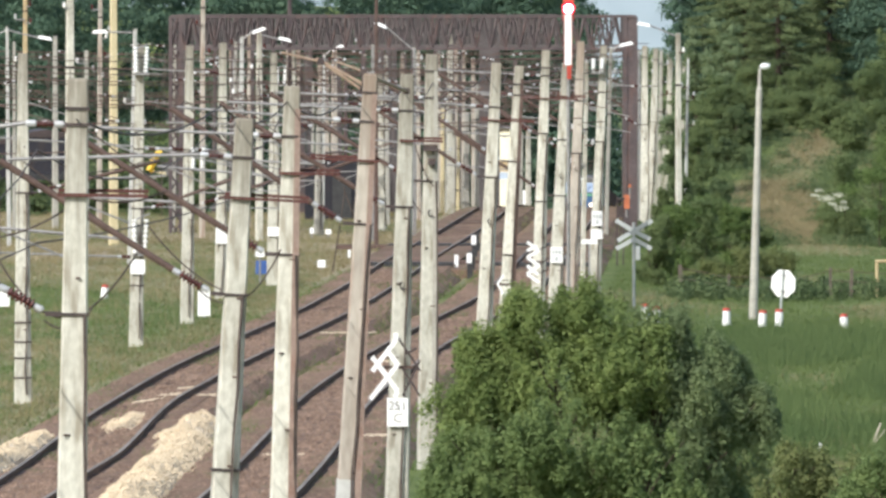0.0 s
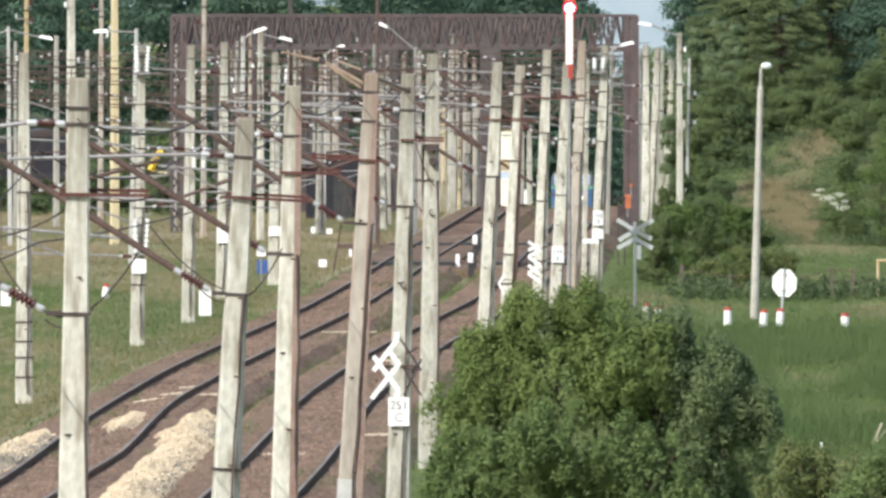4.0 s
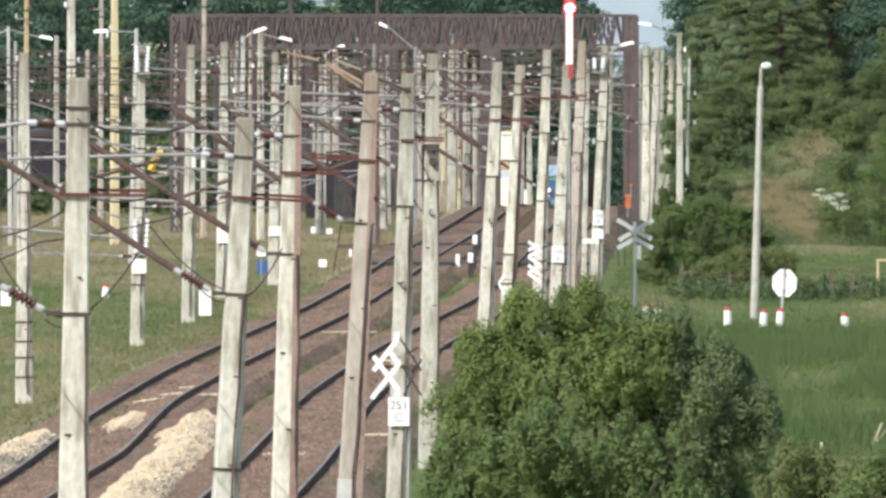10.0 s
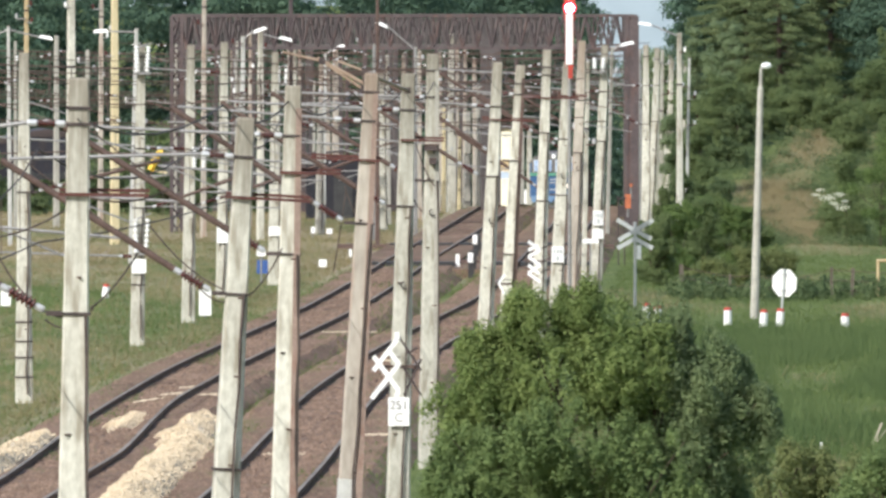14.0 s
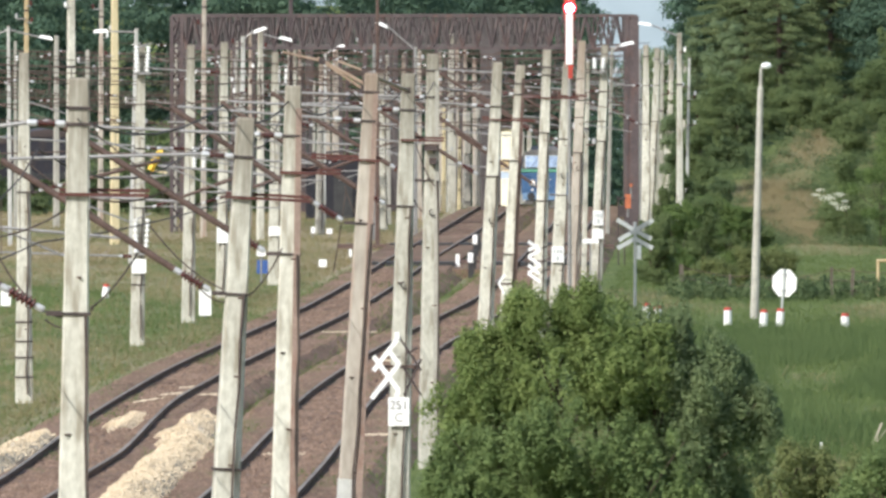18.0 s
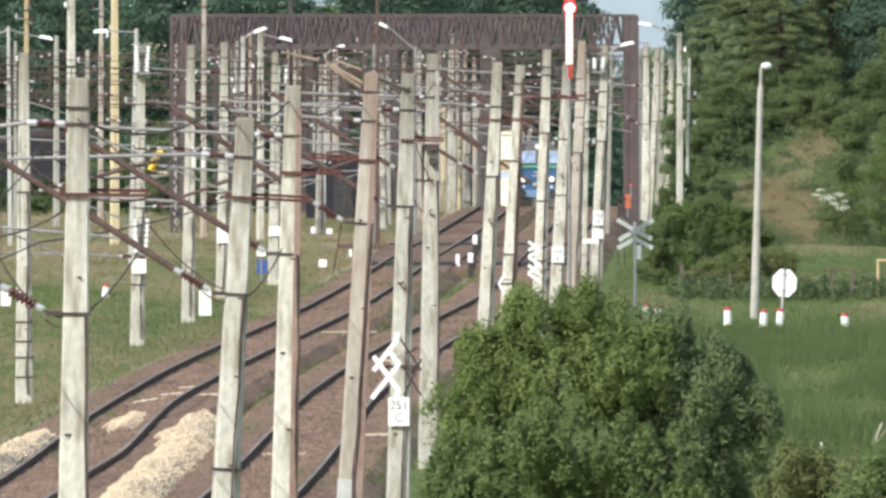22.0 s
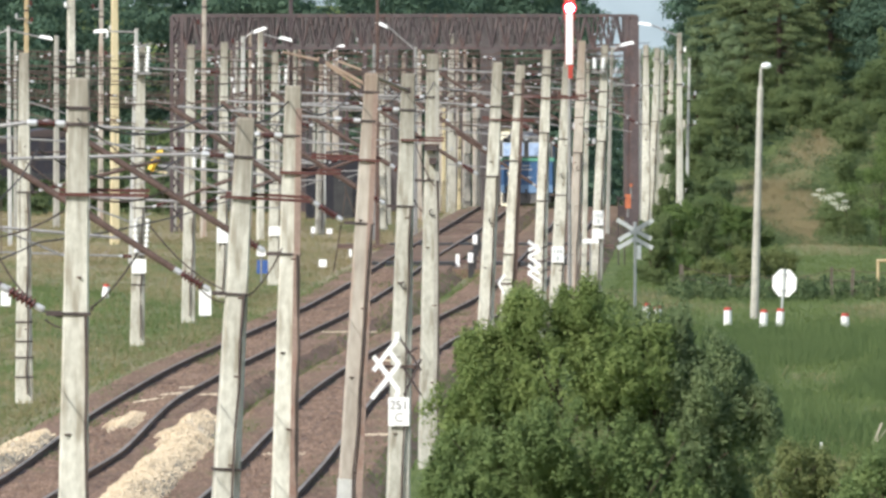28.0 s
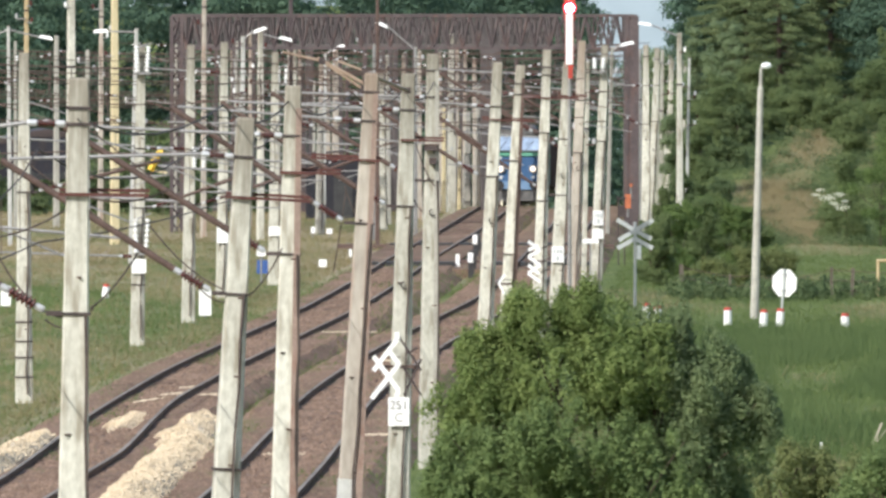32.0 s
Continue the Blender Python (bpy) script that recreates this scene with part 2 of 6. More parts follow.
# ---- mesh building ----
class Geo:
    """Vertices and faces of one mesh, put together from simple solids."""

    def __init__(self):
        self.v, self.f, self.smooth = [], [], False

    def add(self, verts, faces):
        k = len(self.v)
        self.v += [tuple(p) for p in verts]
        self.f += [tuple(i + k for i in q) for q in faces]
        return self

    def box(self, c, s, turn=None, taper=1.0):
        """A box by its centre and size; taper shrinks the top."""
        vs = []
        for z in (-0.5, 0.5):
            t = taper if z > 0 else 1.0
            for x, y in ((-0.5, -0.5), (0.5, -0.5), (0.5, 0.5), (-0.5, 0.5)):
                p = Vector((x * s[0] * t, y * s[1] * t, z * s[2]))
                vs.append((turn @ p if turn else p) + Vector(c))
        return self.add(vs, [(3, 2, 1, 0), (4, 5, 6, 7), (0, 1, 5, 4), (1, 2, 6, 5), (2, 3, 7, 6), (3, 0, 4, 7)])

    def tube(self, a, b, r, n=6, r2=None):
        a, b = Vector(a), Vector(b)
        return self.lathe([(0, r), ((b - a).length, r if r2 is None else r2)], n, a, b - a)

    def lathe(self, profile, n=10, base=(0, 0, 0), axis=(0, 0, 1)):
        """A turned solid: rows of (height, radius) along an axis."""
        q = Vector(axis).to_track_quat("Z", "Y")
        vs = [Vector(base) + q @ Vector((r * math.cos(2 * math.pi * i / n), r * math.sin(2 * math.pi * i / n), h))
              for h, r in profile for i in range(n)]
        fs = [(j * n + i, j * n + (i + 1) % n, (j + 1) * n + (i + 1) % n, (j + 1) * n + i)
              for j in range(len(profile) - 1) for i in range(n)]
        fs += [tuple(range(n - 1, -1, -1)), tuple(range((len(profile) - 1) * n, len(profile) * n))]
        return self.add(vs, fs)

    def sweep(self, path, section):
        """A closed section (x, z) carried along a path of points."""
        n, rings = len(section), []
        for i, p in enumerate(path):
            a, b = path[max(i - 1, 0)], path[min(i + 1, len(path) - 1)]
            w = Vector((b[0] - a[0], b[1] - a[1], 0)).normalized()
            side = Vector((w.y, -w.x, 0))
            rings += [Vector(p) + side * u + Vector((0, 0, h)) for u, h in section]
        fs = [(j * n + i, j * n + (i + 1) % n, (j + 1) * n + (i + 1) % n, (j + 1) * n + i)
              for j in range(len(path) - 1) for i in range(n)]
        fs += [tuple(range(n)), tuple(range((len(path) - 1) * n, len(path) * n))[::-1]]
        return self.add(rings, fs)

    def cable(self, pts, r, n=4):
        """A round cable through a run of points."""
        vs = []
        for i, p in enumerate(pts):
            a, c = Vector(pts[max(i - 1, 0)]), Vector(pts[min(i + 1, len(pts) - 1)])
            q = (c - a).to_track_quat("Z", "Y")
            vs += [Vector(p) + q @ Vector((r * math.cos(2 * math.pi * k / n), r * math.sin(2 * math.pi * k / n), 0)) for k in range(n)]
        fs = [(j * n + i, j * n + (i + 1) % n, (j + 1) * n + (i + 1) % n, (j + 1) * n + i) for j in range(len(pts) - 1) for i in range(n)]
        return self.add(vs, fs + [tuple(range(n - 1, -1, -1)), tuple(range((len(pts) - 1) * n, len(pts) * n))])

    def plate(self, outline, depth, m=None):
        """A flat outline (x, z), facing -y, with thickness."""
        n = len(outline)
        vs = [Vector((x, y, z)) for y in (-depth / 2, depth / 2) for x, z in outline]
        if m:
            vs = [m @ p for p in vs]
        return self.add(vs, [tuple(range(n)), tuple(range(2 * n - 1, n - 1, -1))]
                        + [(i, i + n, (i + 1) % n + n, (i + 1) % n) for i in range(n)])

    def mesh(self, name, material):
        me = bpy.data.meshes.new(name)
        me.from_pydata(self.v, [], self.f)
        me.materials.append(material)
        if self.smooth:
            me.polygons.foreach_set("use_smooth", [True] * len(me.polygons))
        me.update()
        return me


def part(name, geo, material, parent, label=""):
    ob = new(name, geo.mesh(name, material))
    ob.parent = parent
    return tagged(ob, label)


def thing(name, label, category, m=None, group="", kind=""):
    ob = new(name)
    ob.empty_display_size = 0.2
    ob.matrix_basis = m or Matrix()
    return tagged(ob, label, category, group, kind)


def solid(name, geo, material, label, category, m=None, group="", kind=""):
    ob = new(name, geo.mesh(name, material))
    ob.matrix_basis = m or Matrix()
    return tagged(ob, label, category, group, kind)


def smooth_curve(knots):
    """A smooth function through (at, value) knots."""
    xs, ys = np.array([k[0] for k in knots], float), np.array([k[1] for k in knots], float)
    sl = np.gradient(ys, xs)

    def value(x):
        i = int(np.clip(np.searchsorted(xs, x) - 1, 0, len(xs) - 2))
        h = xs[i + 1] - xs[i]
        t = (x - xs[i]) / h
        if t < 0 or t > 1:
            j = 0 if t < 0 else -1
            return float(ys[j] + sl[j] * (x - xs[j]))
        return float(ys[i] * (1 + 2 * t) * (1 - t) ** 2 + sl[i] * h * t * (1 - t) ** 2
                     + ys[i + 1] * t * t * (3 - 2 * t) + sl[i + 1] * h * t * t * (t - 1))
    return value


# ---- the lie of the land: rail tops near the camera are at z = 0 ----
def fall(d):
    """How far the line has dropped beyond its crest."""
    d = min(d, 1600)
    return -0.0158 * 15 * math.log1p(math.exp(min((d - 625) / 15, 60))) - 3.1e-5 * max(d - 850, 0) ** 2


track_a = smooth_curve([(40, -13.0), (120, -10.4), (180, -8.4), (234, -6.85), (272, -6.36), (290, -6.02), (312, -5.5), (335, -4.75), (376, -3.32),
                        (420, -2.13), (470, -1.0), (537, 0.72), (686, 3.8), (790, 5.62), (860, 7.0), (930, 8.45), (1000, 10.2), (1200, 17.5), (1600, 42)])
track_b = smooth_curve([(40, -9.0), (120, -6.4), (180, -4.4), (241, -2.9), (262, -2.57), (286, -2.2), (312, -1.5), (338, -0.6), (369, 0.66),
                        (395, 1.7), (440, 2.85), (537, 4.9), (686, 7.9), (860, 11.1), (930, 12.55), (1000, 14.3), (1200, 21.6), (1600, 46)])


def ease(t):
    t = min(max(t, 0.0), 1.0)
    return t * t * (3 - 2 * t)


def bank(x, d):
    """The hillside on the outer side of the curve: a slope that faces the line's near end, and a cutting along the track."""
    return 5.7 * ease((d - 532) / 84) * ease((x - track_b(d) - 3.0) / 3.6) if d < 1500 else 0.0


def land(x, d):
    h = fall(d) - 0.45
    near = min(abs(x - track_a(d)), abs(x - track_b(d))) if d < 1500 else 50
    if near > 3.0:
        h += 0.10 * noise.noise(Vector((x * 0.25, d * 0.06, 0))) * min((near - 3) / 2, 1)
    if d > 1200:
        h += 27 * ease((d - 1215) / 60) * ease((11.5 - x) / 4)
    return h + bank(x, d)


straw_middle = smooth_curve([(500, 14.3), (537, 14.4), (550, 14.3), (562, 13.9), (568, 14.1), (574, 14.9), (582, 16.0), (600, 17.8)])
straw_width = smooth_curve([(500, 2.0), (537, 1.3), (550, 1.75), (562, 1.75), (568, 1.6), (574, 1.2), (582, 0.7), (600, 0.4)])


def dryness(x, d):
    if d > 1150:
        return 0.0
    n1 = noise.noise(Vector((x * 0.18 + 7, d * 0.03, 3))) + 0.5 * noise.noise(Vector((x * 0.7, d * 0.12, 9)))
    v = (0.22 if x < track_b(d) else -0.05) + 0.55 * n1
    if 0 < track_a(d) - 2.2 - x < 2.0:
        v += 0.35 * (1 - (track_a(d) - 2.2 - x) / 2.0)
    if x < track_a(d) - 2 and d > 430:
        v += 0.55 * min((d - 430) / 60, 1)
    if x > track_b(d) + 3:
        v += 0.10 * math.exp(-((d - 395) / 20) ** 2) + (0.03 if d < 262 else 0)
    if x > 8 and d > 500:
        v += 1.15 * math.exp(-((x - straw_middle(d)) / straw_width(d)) ** 4) * (0.45 if d < 530 else 1.0 if d < 566 else 0.55)
    return min(max(v, 0), 1)


def build_ground():
    xs = list(np.unique(np.concatenate([np.linspace(-3000, -60, 14), np.linspace(-60, -14, 24), np.linspace(-14, 24, 96), np.linspace(24, 80, 24),
                                        np.linspace(80, 3000, 14)])))
    ds = list(np.unique(np.concatenate([np.linspace(-1500, 100, 12), np.linspace(100, 220, 14), np.linspace(220, 700, 170), np.linspace(700, 1300, 60),
                                        np.linspace(1300, 4800, 20)])))
    me = bpy.data.meshes.new("ground")
    nx = len(xs)
    me.from_pydata([(x, d, land(x, d)) for d in ds for x in xs], [],
                   [(j * nx + i, j * nx + i + 1, (j + 1) * nx + i + 1, (j + 1) * nx + i) for j in range(len(ds) - 1) for i in range(nx - 1)])
    at = me.attributes.new("dry", "FLOAT", "POINT")
    at.data.foreach_set("value", [dryness(x, d) for d in ds for x in xs])
    me.materials.append(MEADOW)
    me.polygons.foreach_set("use_smooth", [True] * len(me.polygons))
    return tagged(new("ground", me), "green meadow with straw-coloured patches beside the railway", "ground", kind="structure")


ground = build_ground()


def strip(line, offset, d0, d1, step, z):
    return [(line(d) + offset, d, fall(d) + z) for d in np.arange(d0, d1 + step / 2, step)]


# how far the inner rail of the first track stands above its level, where fresh ballast was packed under it
lifted = smooth_curve([(100, 0.0), (220, 0.14), (234, 0.12), (250, 0.02), (265, 0.09), (276, 0.16), (297, 0.09), (322, 0.03), (350, 0.0), (1600, 0.0)])


def bed_lift(u, d):
    """Rise of the first track's bed, by the offset from its centre line."""
    return lifted(d) * ease((u + 0.75) / 1.5) * ease((3.0 - u) / 1.2) if d < 350 and -1 < u < 3 else 0.0


def build_track(name, line):
    track = thing(name, "slightly curved railway track with rusty rails on brown ballast", "railway track", kind="structure")
    us = (-2.35, -1.95, -1.6, -1.2, -0.9, -0.62, -0.3, 0, 0.3, 0.62, 0.9, 1.2, 1.6, 1.95, 2.35)
    zs = (-0.62, -0.32, -0.12, -0.11, -0.105, -0.125, -0.14, -0.14, -0.14, -0.125, -0.105, -0.11, -0.12, -0.32, -0.62)
    ds = np.concatenate([np.arange(100, 215, 5), np.arange(215, 460, 0.9), np.arange(460, 1300, 4)])
    bed, n = Geo(), len(us)
    def lift(u, d):
        return bed_lift(u, d) if line is track_a else 0.0

    bed.add([(line(d) + u, d, fall(d) + z + lift(u, d) + 0.045 * noise.noise(Vector((u * 1.3 + line(250), d * 0.55, 2)))) for d in ds for u, z in zip(us, zs)],
            [(j * n + i, j * n + i + 1, (j + 1) * n + i + 1, (j + 1) * n + i) for j in range(len(ds) - 1) for i in range(n - 1)])
    part("ballast_bed", bed, BALLAST, track)
    for side in (-0.7535, 0.7535):
        run = [(x, d, z + lift(side, d)) for x, d, z in strip(line, side, 100, 1300, 3, 0)]
        rail = Geo().sweep(run,
                           [(-0.075, -0.172), (-0.075, -0.158), (-0.012, -0.13), (-0.012, -0.045), (-0.037, -0.03), (-0.037, -0.004),
                            (0.037, -0.004), (0.037, -0.03), (0.012, -0.045), (0.012, -0.13), (0.075, -0.158), (0.075, -0.172)])
        r = part("rail", rail, RAIL_SIDE, track, "rusty steel rail with a worn head")
        head = Geo().sweep(run, [(-0.030, -0.003), (-0.030, 0.002), (0.030, 0.002), (0.030, -0.003)])
        part("running_surface", head, RAIL_TOP, r)
    sl = Geo()
    rnd = random.Random(5)
    for d in np.arange(200, 700, 0.62):
        w = (line(d + 1) - line(d - 1)) / 2
        tilt = Matrix.Rotation(-math.atan(lift(0.75, d) / 1.5), 3, "Y")
        sl.box((line(d), d, fall(d) - 0.205 + lift(0, d) + rnd.uniform(-0.02, 0.01)), (2.5 + rnd.uniform(-0.05, 0.05), 0.24, 0.15), Matrix.Rotation(-math.atan(w), 3, "Z") @ tilt)
    tagged(part("sleepers", sl, SLEEPER, track), "dark oiled sleepers", kind="stuff")
    return track


build_track("railway_track", track_a)
build_track("railway_track", track_b)
# ---- masts of the overhead line ----

CAP_METAL = surface("pale_zinc_caps", (0.40, 0.41, 0.41), (0.56, 0.57, 0.57), 5, 0.5, 0.2)


def insulator(name, a, way, parent, length=0.52, r=0.066):
    """A ribbed insulator from a, along way, with a metal cap at each end. Returns its far end."""
    a, way = Vector(a), Vector(way).normalized()
    cap, n = 0.11, 6
    pr = [(cap, 0.03)]
    step = (length - 2 * cap) / n
    for i in range(n):
        h = cap + i * step
        pr += [(h + 0.15 * step, r * 0.45), (h + 0.35 * step, r), (h + 0.65 * step, r * 0.92), (h + 0.85 * step, r * 0.45)]
    pr += [(length - cap, 0.03)]
    ins = part(name, Geo().lathe(pr, 10, a, way), PORCELAIN, parent, "ribbed brown porcelain insulator")
    for h in (0.0, length - cap):
        part("end_cap", Geo().lathe([(h, 0.026), (h + 0.02, 0.038), (h + cap - 0.02, 0.038), (h + cap, 0.026)], 8, a, way), CAP_METAL, ins)
    return a + way * length


def post_mesh(h, base, top, turn):
    """A tapered post with chamfered corners."""
    c, vs = 0.07, []
    q = Matrix.Rotation(radians(turn), 3, "Z")
    for z, w in ((-0.3, base), (h - 0.03, top), (h, top * 0.9)):
        k = w / 2
        ring = [(-k, -k + c * w), (-k + c * w, -k), (k - c * w, -k), (k, -k + c * w), (k, k - c * w), (k - c * w, k), (-k + c * w, k), (-k, k - c * w)]
        vs += [q @ Vector((x, y, z)) for x, y in ring]
    fs = [(j * 8 + i, j * 8 + (i + 1) % 8, (j + 1) * 8 + (i + 1) % 8, (j + 1) * 8 + i) for j in range(2) for i in range(8)]
    return Geo().add(vs, fs + [tuple(range(7, -1, -1)), tuple(range(16, 24))])


mast_count = [0]


def mast(x, d, z, h, lean, arm=-1, hinge=4.8, reach=2.9, rise=1.6, material=None, edge_strip=None, base=0.39, top=0.212, channel=None, turn=None,
         label="", white_band=0.0, tie=1.55, straps=0):
    """A concrete mast with clamps and a swivelling arm of steel tube that carries the wires."""
    mast_count[0] += 1
    rnd = random.Random(mast_count[0])
    m = thing("catenary_mast", label or "pale concrete catenary mast with rusty clamps, leaning slightly", "mast",
              pose(x, d, z, 0, lean, 0), "masts along the railway")
    if turn is None:
        turn = rnd.uniform(1.0, 6.0)
    part("post", post_mesh(h, base, top, turn), material or CONCRETE, m)

    def wide(u):
        return base + (top - base) * u / h

    hh = hinge - z
    bands = [hh, hh + tie] + [hh - rnd.uniform(1.6, 2.2)] * (rnd.random() < 0.35) + [h - rnd.uniform(0.25, 0.5)] * (rnd.random() < 0.5)
    bands += [0.55 + 0.44 * i + rnd.uniform(-0.08, 0.08) for i in range(straps)]
    for u in bands:
        if 0.5 < u < h:
            part("clamp_band", Geo().box((0, 0, u), (wide(u) + 0.035, wide(u) + 0.035, 0.032), Matrix.Rotation(radians(turn), 3, "Z")), DARK_STEEL, m)
    for i in range(4):
        u = h * (0.2 + 0.17 * i) + rnd.uniform(-0.2, 0.2)
        part("climbing_bolt", Geo().tube((wide(u) * rnd.choice((-0.3, 0.2, 0.35)), -wide(u) * 0.62, u), (0, -wide(u) * 0.4, u), 0.013, 6), RUST, m)
    # Strip over the right third of the post, nearly full height.
    if edge_strip:
        part("cable_conduit", Geo().add([(wide(u) * e, yy, u) for u in (0.0, h * 0.96) for e, yy in ((0.20, -wide(u) * 0.56), (0.53, -wide(u) * 0.56), (0.53, 0.05), (0.20, 0.05))],
                                        [(3, 2, 1, 0), (4, 5, 6, 7), (0, 1, 5, 4), (1, 2, 6, 5), (2, 3, 7, 6), (3, 0, 4, 7)]), edge_strip, m, "strip down the post's right side")
    edge, run = rnd.choice(((0.40, 0.35), (0.30, 0.12), (0.58, 0.30), (0.46, 0.0)))
    path = [(wide(u) * (edge - run * (1 - u / hh)) + rnd.uniform(-0.02, 0.02), -wide(u) * 0.64, u) for u in np.linspace(0.2, hh, 9)]
    part("earth_wire", Geo().cable(path, 0.021), WIRE, m)
    if channel:
        u, x0, x1 = channel
        g = Geo()
        for k in (-0.16, 0.16):
            g.box(((x0 + x1) / 2, k, u - z + k * 0.14), (x1 - x0, 0.03, 0.036))
        part("cross_channel", g, RED_RUST, m, "red-brown steel channel clamped to the post")
    if rnd.random() < 0.5:
        u = h * rnd.uniform(0.42, 0.62)
        part("hook", Geo().cable([(wide(u) * 0.1 + 0.06 * math.cos(a), -wide(u) * 0.66, u + 0.065 * math.sin(a)) for a in np.linspace(1.9, 5.4, 7)], 0.013), DARK_STEEL, m)
    if white_band:
        part("white_band", Geo().box((0, 0, white_band - z), (wide(1) * 1.03, wide(1) * 1.03, 0.42), Matrix.Rotation(radians(turn), 3, "Z")), PALE_PAINT, m, "white painted band")
    if arm:
        way = Vector((arm * reach, 0, rise))
        p0 = Vector((arm * wide(hh) * 0.55, 0, hh))
        part("hinge_bracket", Geo().box(p0 + Vector((arm * 0.08, 0, 0)), (0.16, 0.08, 0.05)), DARK_STEEL, m)
        p1 = insulator("insulator", p0 + Vector((arm * 0.18, 0, 0.03)), way, m)
        end = Vector((arm * (reach + 0.1), 0, hh + rise))
        part("cantilever_tube", Geo().tube(p1, end, 0.042, 8), RUST, m, "rusty oblique steel tube")
        t0 = Vector((arm * wide(hh + 1.5) * 0.55, 0, hh + tie))
        t1 = insulator("insulator", t0, (arm, 0, 0.02), m, 0.40, 0.05)
        part("tie_tube", Geo().tube(t1, (end.x - arm * 0.1, 0, end.z + 0.02), 0.024, 6), GALVANISED, m)
        s0 = p1 + (end - p1) * 0.28
        part("steady_tube", Geo().tube(s0, (arm * (reach + 0.25), 0, s0.z + 0.06), 0.022, 6), GALVANISED, m)
        part("steady_arm", Geo().tube((arm * (reach + 0.1), 0, s0.z + 0.05), (arm * (reach - 0.8), 0.05, s0.z - 0.28), 0.014, 5), GALVANISED, m)
        part("stay_wire", Geo().tube(s0 + Vector((0, 0, 0)), end + Vector((-arm * 0.3, 0, 0)), 0.010, 4), WIRE, m)
    return m


MASTS_B = [
    mast(-3.85, 139.5, -0.45, 7.63, 0.8, hinge=4.75, tie=1.95, channel=(6.00, -0.19, 0.74)),
    mast(-2.82, 167.8, -0.45, 7.06, 3.1, hinge=4.42, rise=1.5, tie=1.7, channel=(5.64, -0.2, 0.85)),
    mast(-2.13, 177.8, -0.45, 7.41, 1.3, hinge=4.75, edge_strip=EDGE_STRIP, channel=(5.84, -0.15, 0.65)),
    mast(-1.47, 205.1, -0.45, 7.51, 3.0, hinge=4.78, edge_strip=EDGE_STRIP, material=BROWN_CONCRETE,
         label="rust-stained brown concrete catenary mast leaning slightly", white_band=0.70, channel=(5.76, -0.85, 0.2)),
    mast(-0.74, 218.2, -0.45, 7.46, 1.4, hinge=4.87, channel=(5.96, -0.1, 0.6)),
    mast(-0.27, 252.6, -0.45, 7.73, 0.6, hinge=4.92, edge_strip=GREY_CONCRETE),
    mast(0.86, 300.0, -0.45, 7.49, 2.7, hinge=4.51, channel=(5.79, -0.3, 0.9)),
    mast(1.42, 315.8, -0.45, 7.39, 3.0, hinge=4.71, edge_strip=RUST),
]
MASTS_B += [
    mast(2.55, 363.6, -0.45, 7.70, 1.8, hinge=5.02, channel=(5.98, -0.9, 0.9)),
    mast(3.09, 375.0, -0.45, 7.35, 2.7, hinge=3.22, channel=(5.99, -0.2, 0.6)),
    mast(3.80, 400.0, -0.45, 7.93, 2.2, hinge=4.18, material=BROWN_CONCRETE, label="brown-stained concrete catenary mast with rusty clamps"),
    mast(4.73, 421.1, -0.45, 7.79, 2.2, hinge=4.35),
    mast(8.16, 545.5, -0.45, 7.71, 0.0, hinge=4.08),
    mast(8.98, 585.4, -0.47, 7.58, 2.0, hinge=3.94),
    mast(10.87, 666.7, -1.12, 7.89, 2.9, hinge=3.85),
    mast(12.44, 705.9, -1.73, 8.30, 1.2, hinge=3.63),
]
MASTS_A = [
    mast(-9.19, 297.4, -0.45, 7.70, 0.0, arm=1, hinge=4.19, rise=0.7, straps=5),
    mast(-7.96, 352.9, -0.45, 7.83, 0.8, arm=1, hinge=3.14, rise=1.0),
    mast(-7.16, 381.0, -0.45, 7.81, 0.6, arm=1, hinge=2.89, rise=0.9),
    mast(-6.80, 417.4, -0.45, 7.88, 0.5, arm=1, hinge=2.78, rise=0.9),
    mast(-5.48, 438.8, -0.45, 7.54, 0.4, arm=1, hinge=2.85, rise=0.9),
    mast(-5.01, 551.7, -0.45, 5.06, 0.3, arm=1, hinge=2.43, rise=0.9, material=GREY_CONCRETE, label="grey concrete catenary mast with rusty clamps"),
    mast(-2.49, 563.4, -0.45, 6.53, -0.8, arm=1, hinge=3.73),
    mast(-1.05, 600.0, -0.49, 7.34, -1.0, arm=1, hinge=3.72, material=GREY_CONCRETE, label="grey concrete catenary mast with rusty clamps"),
]


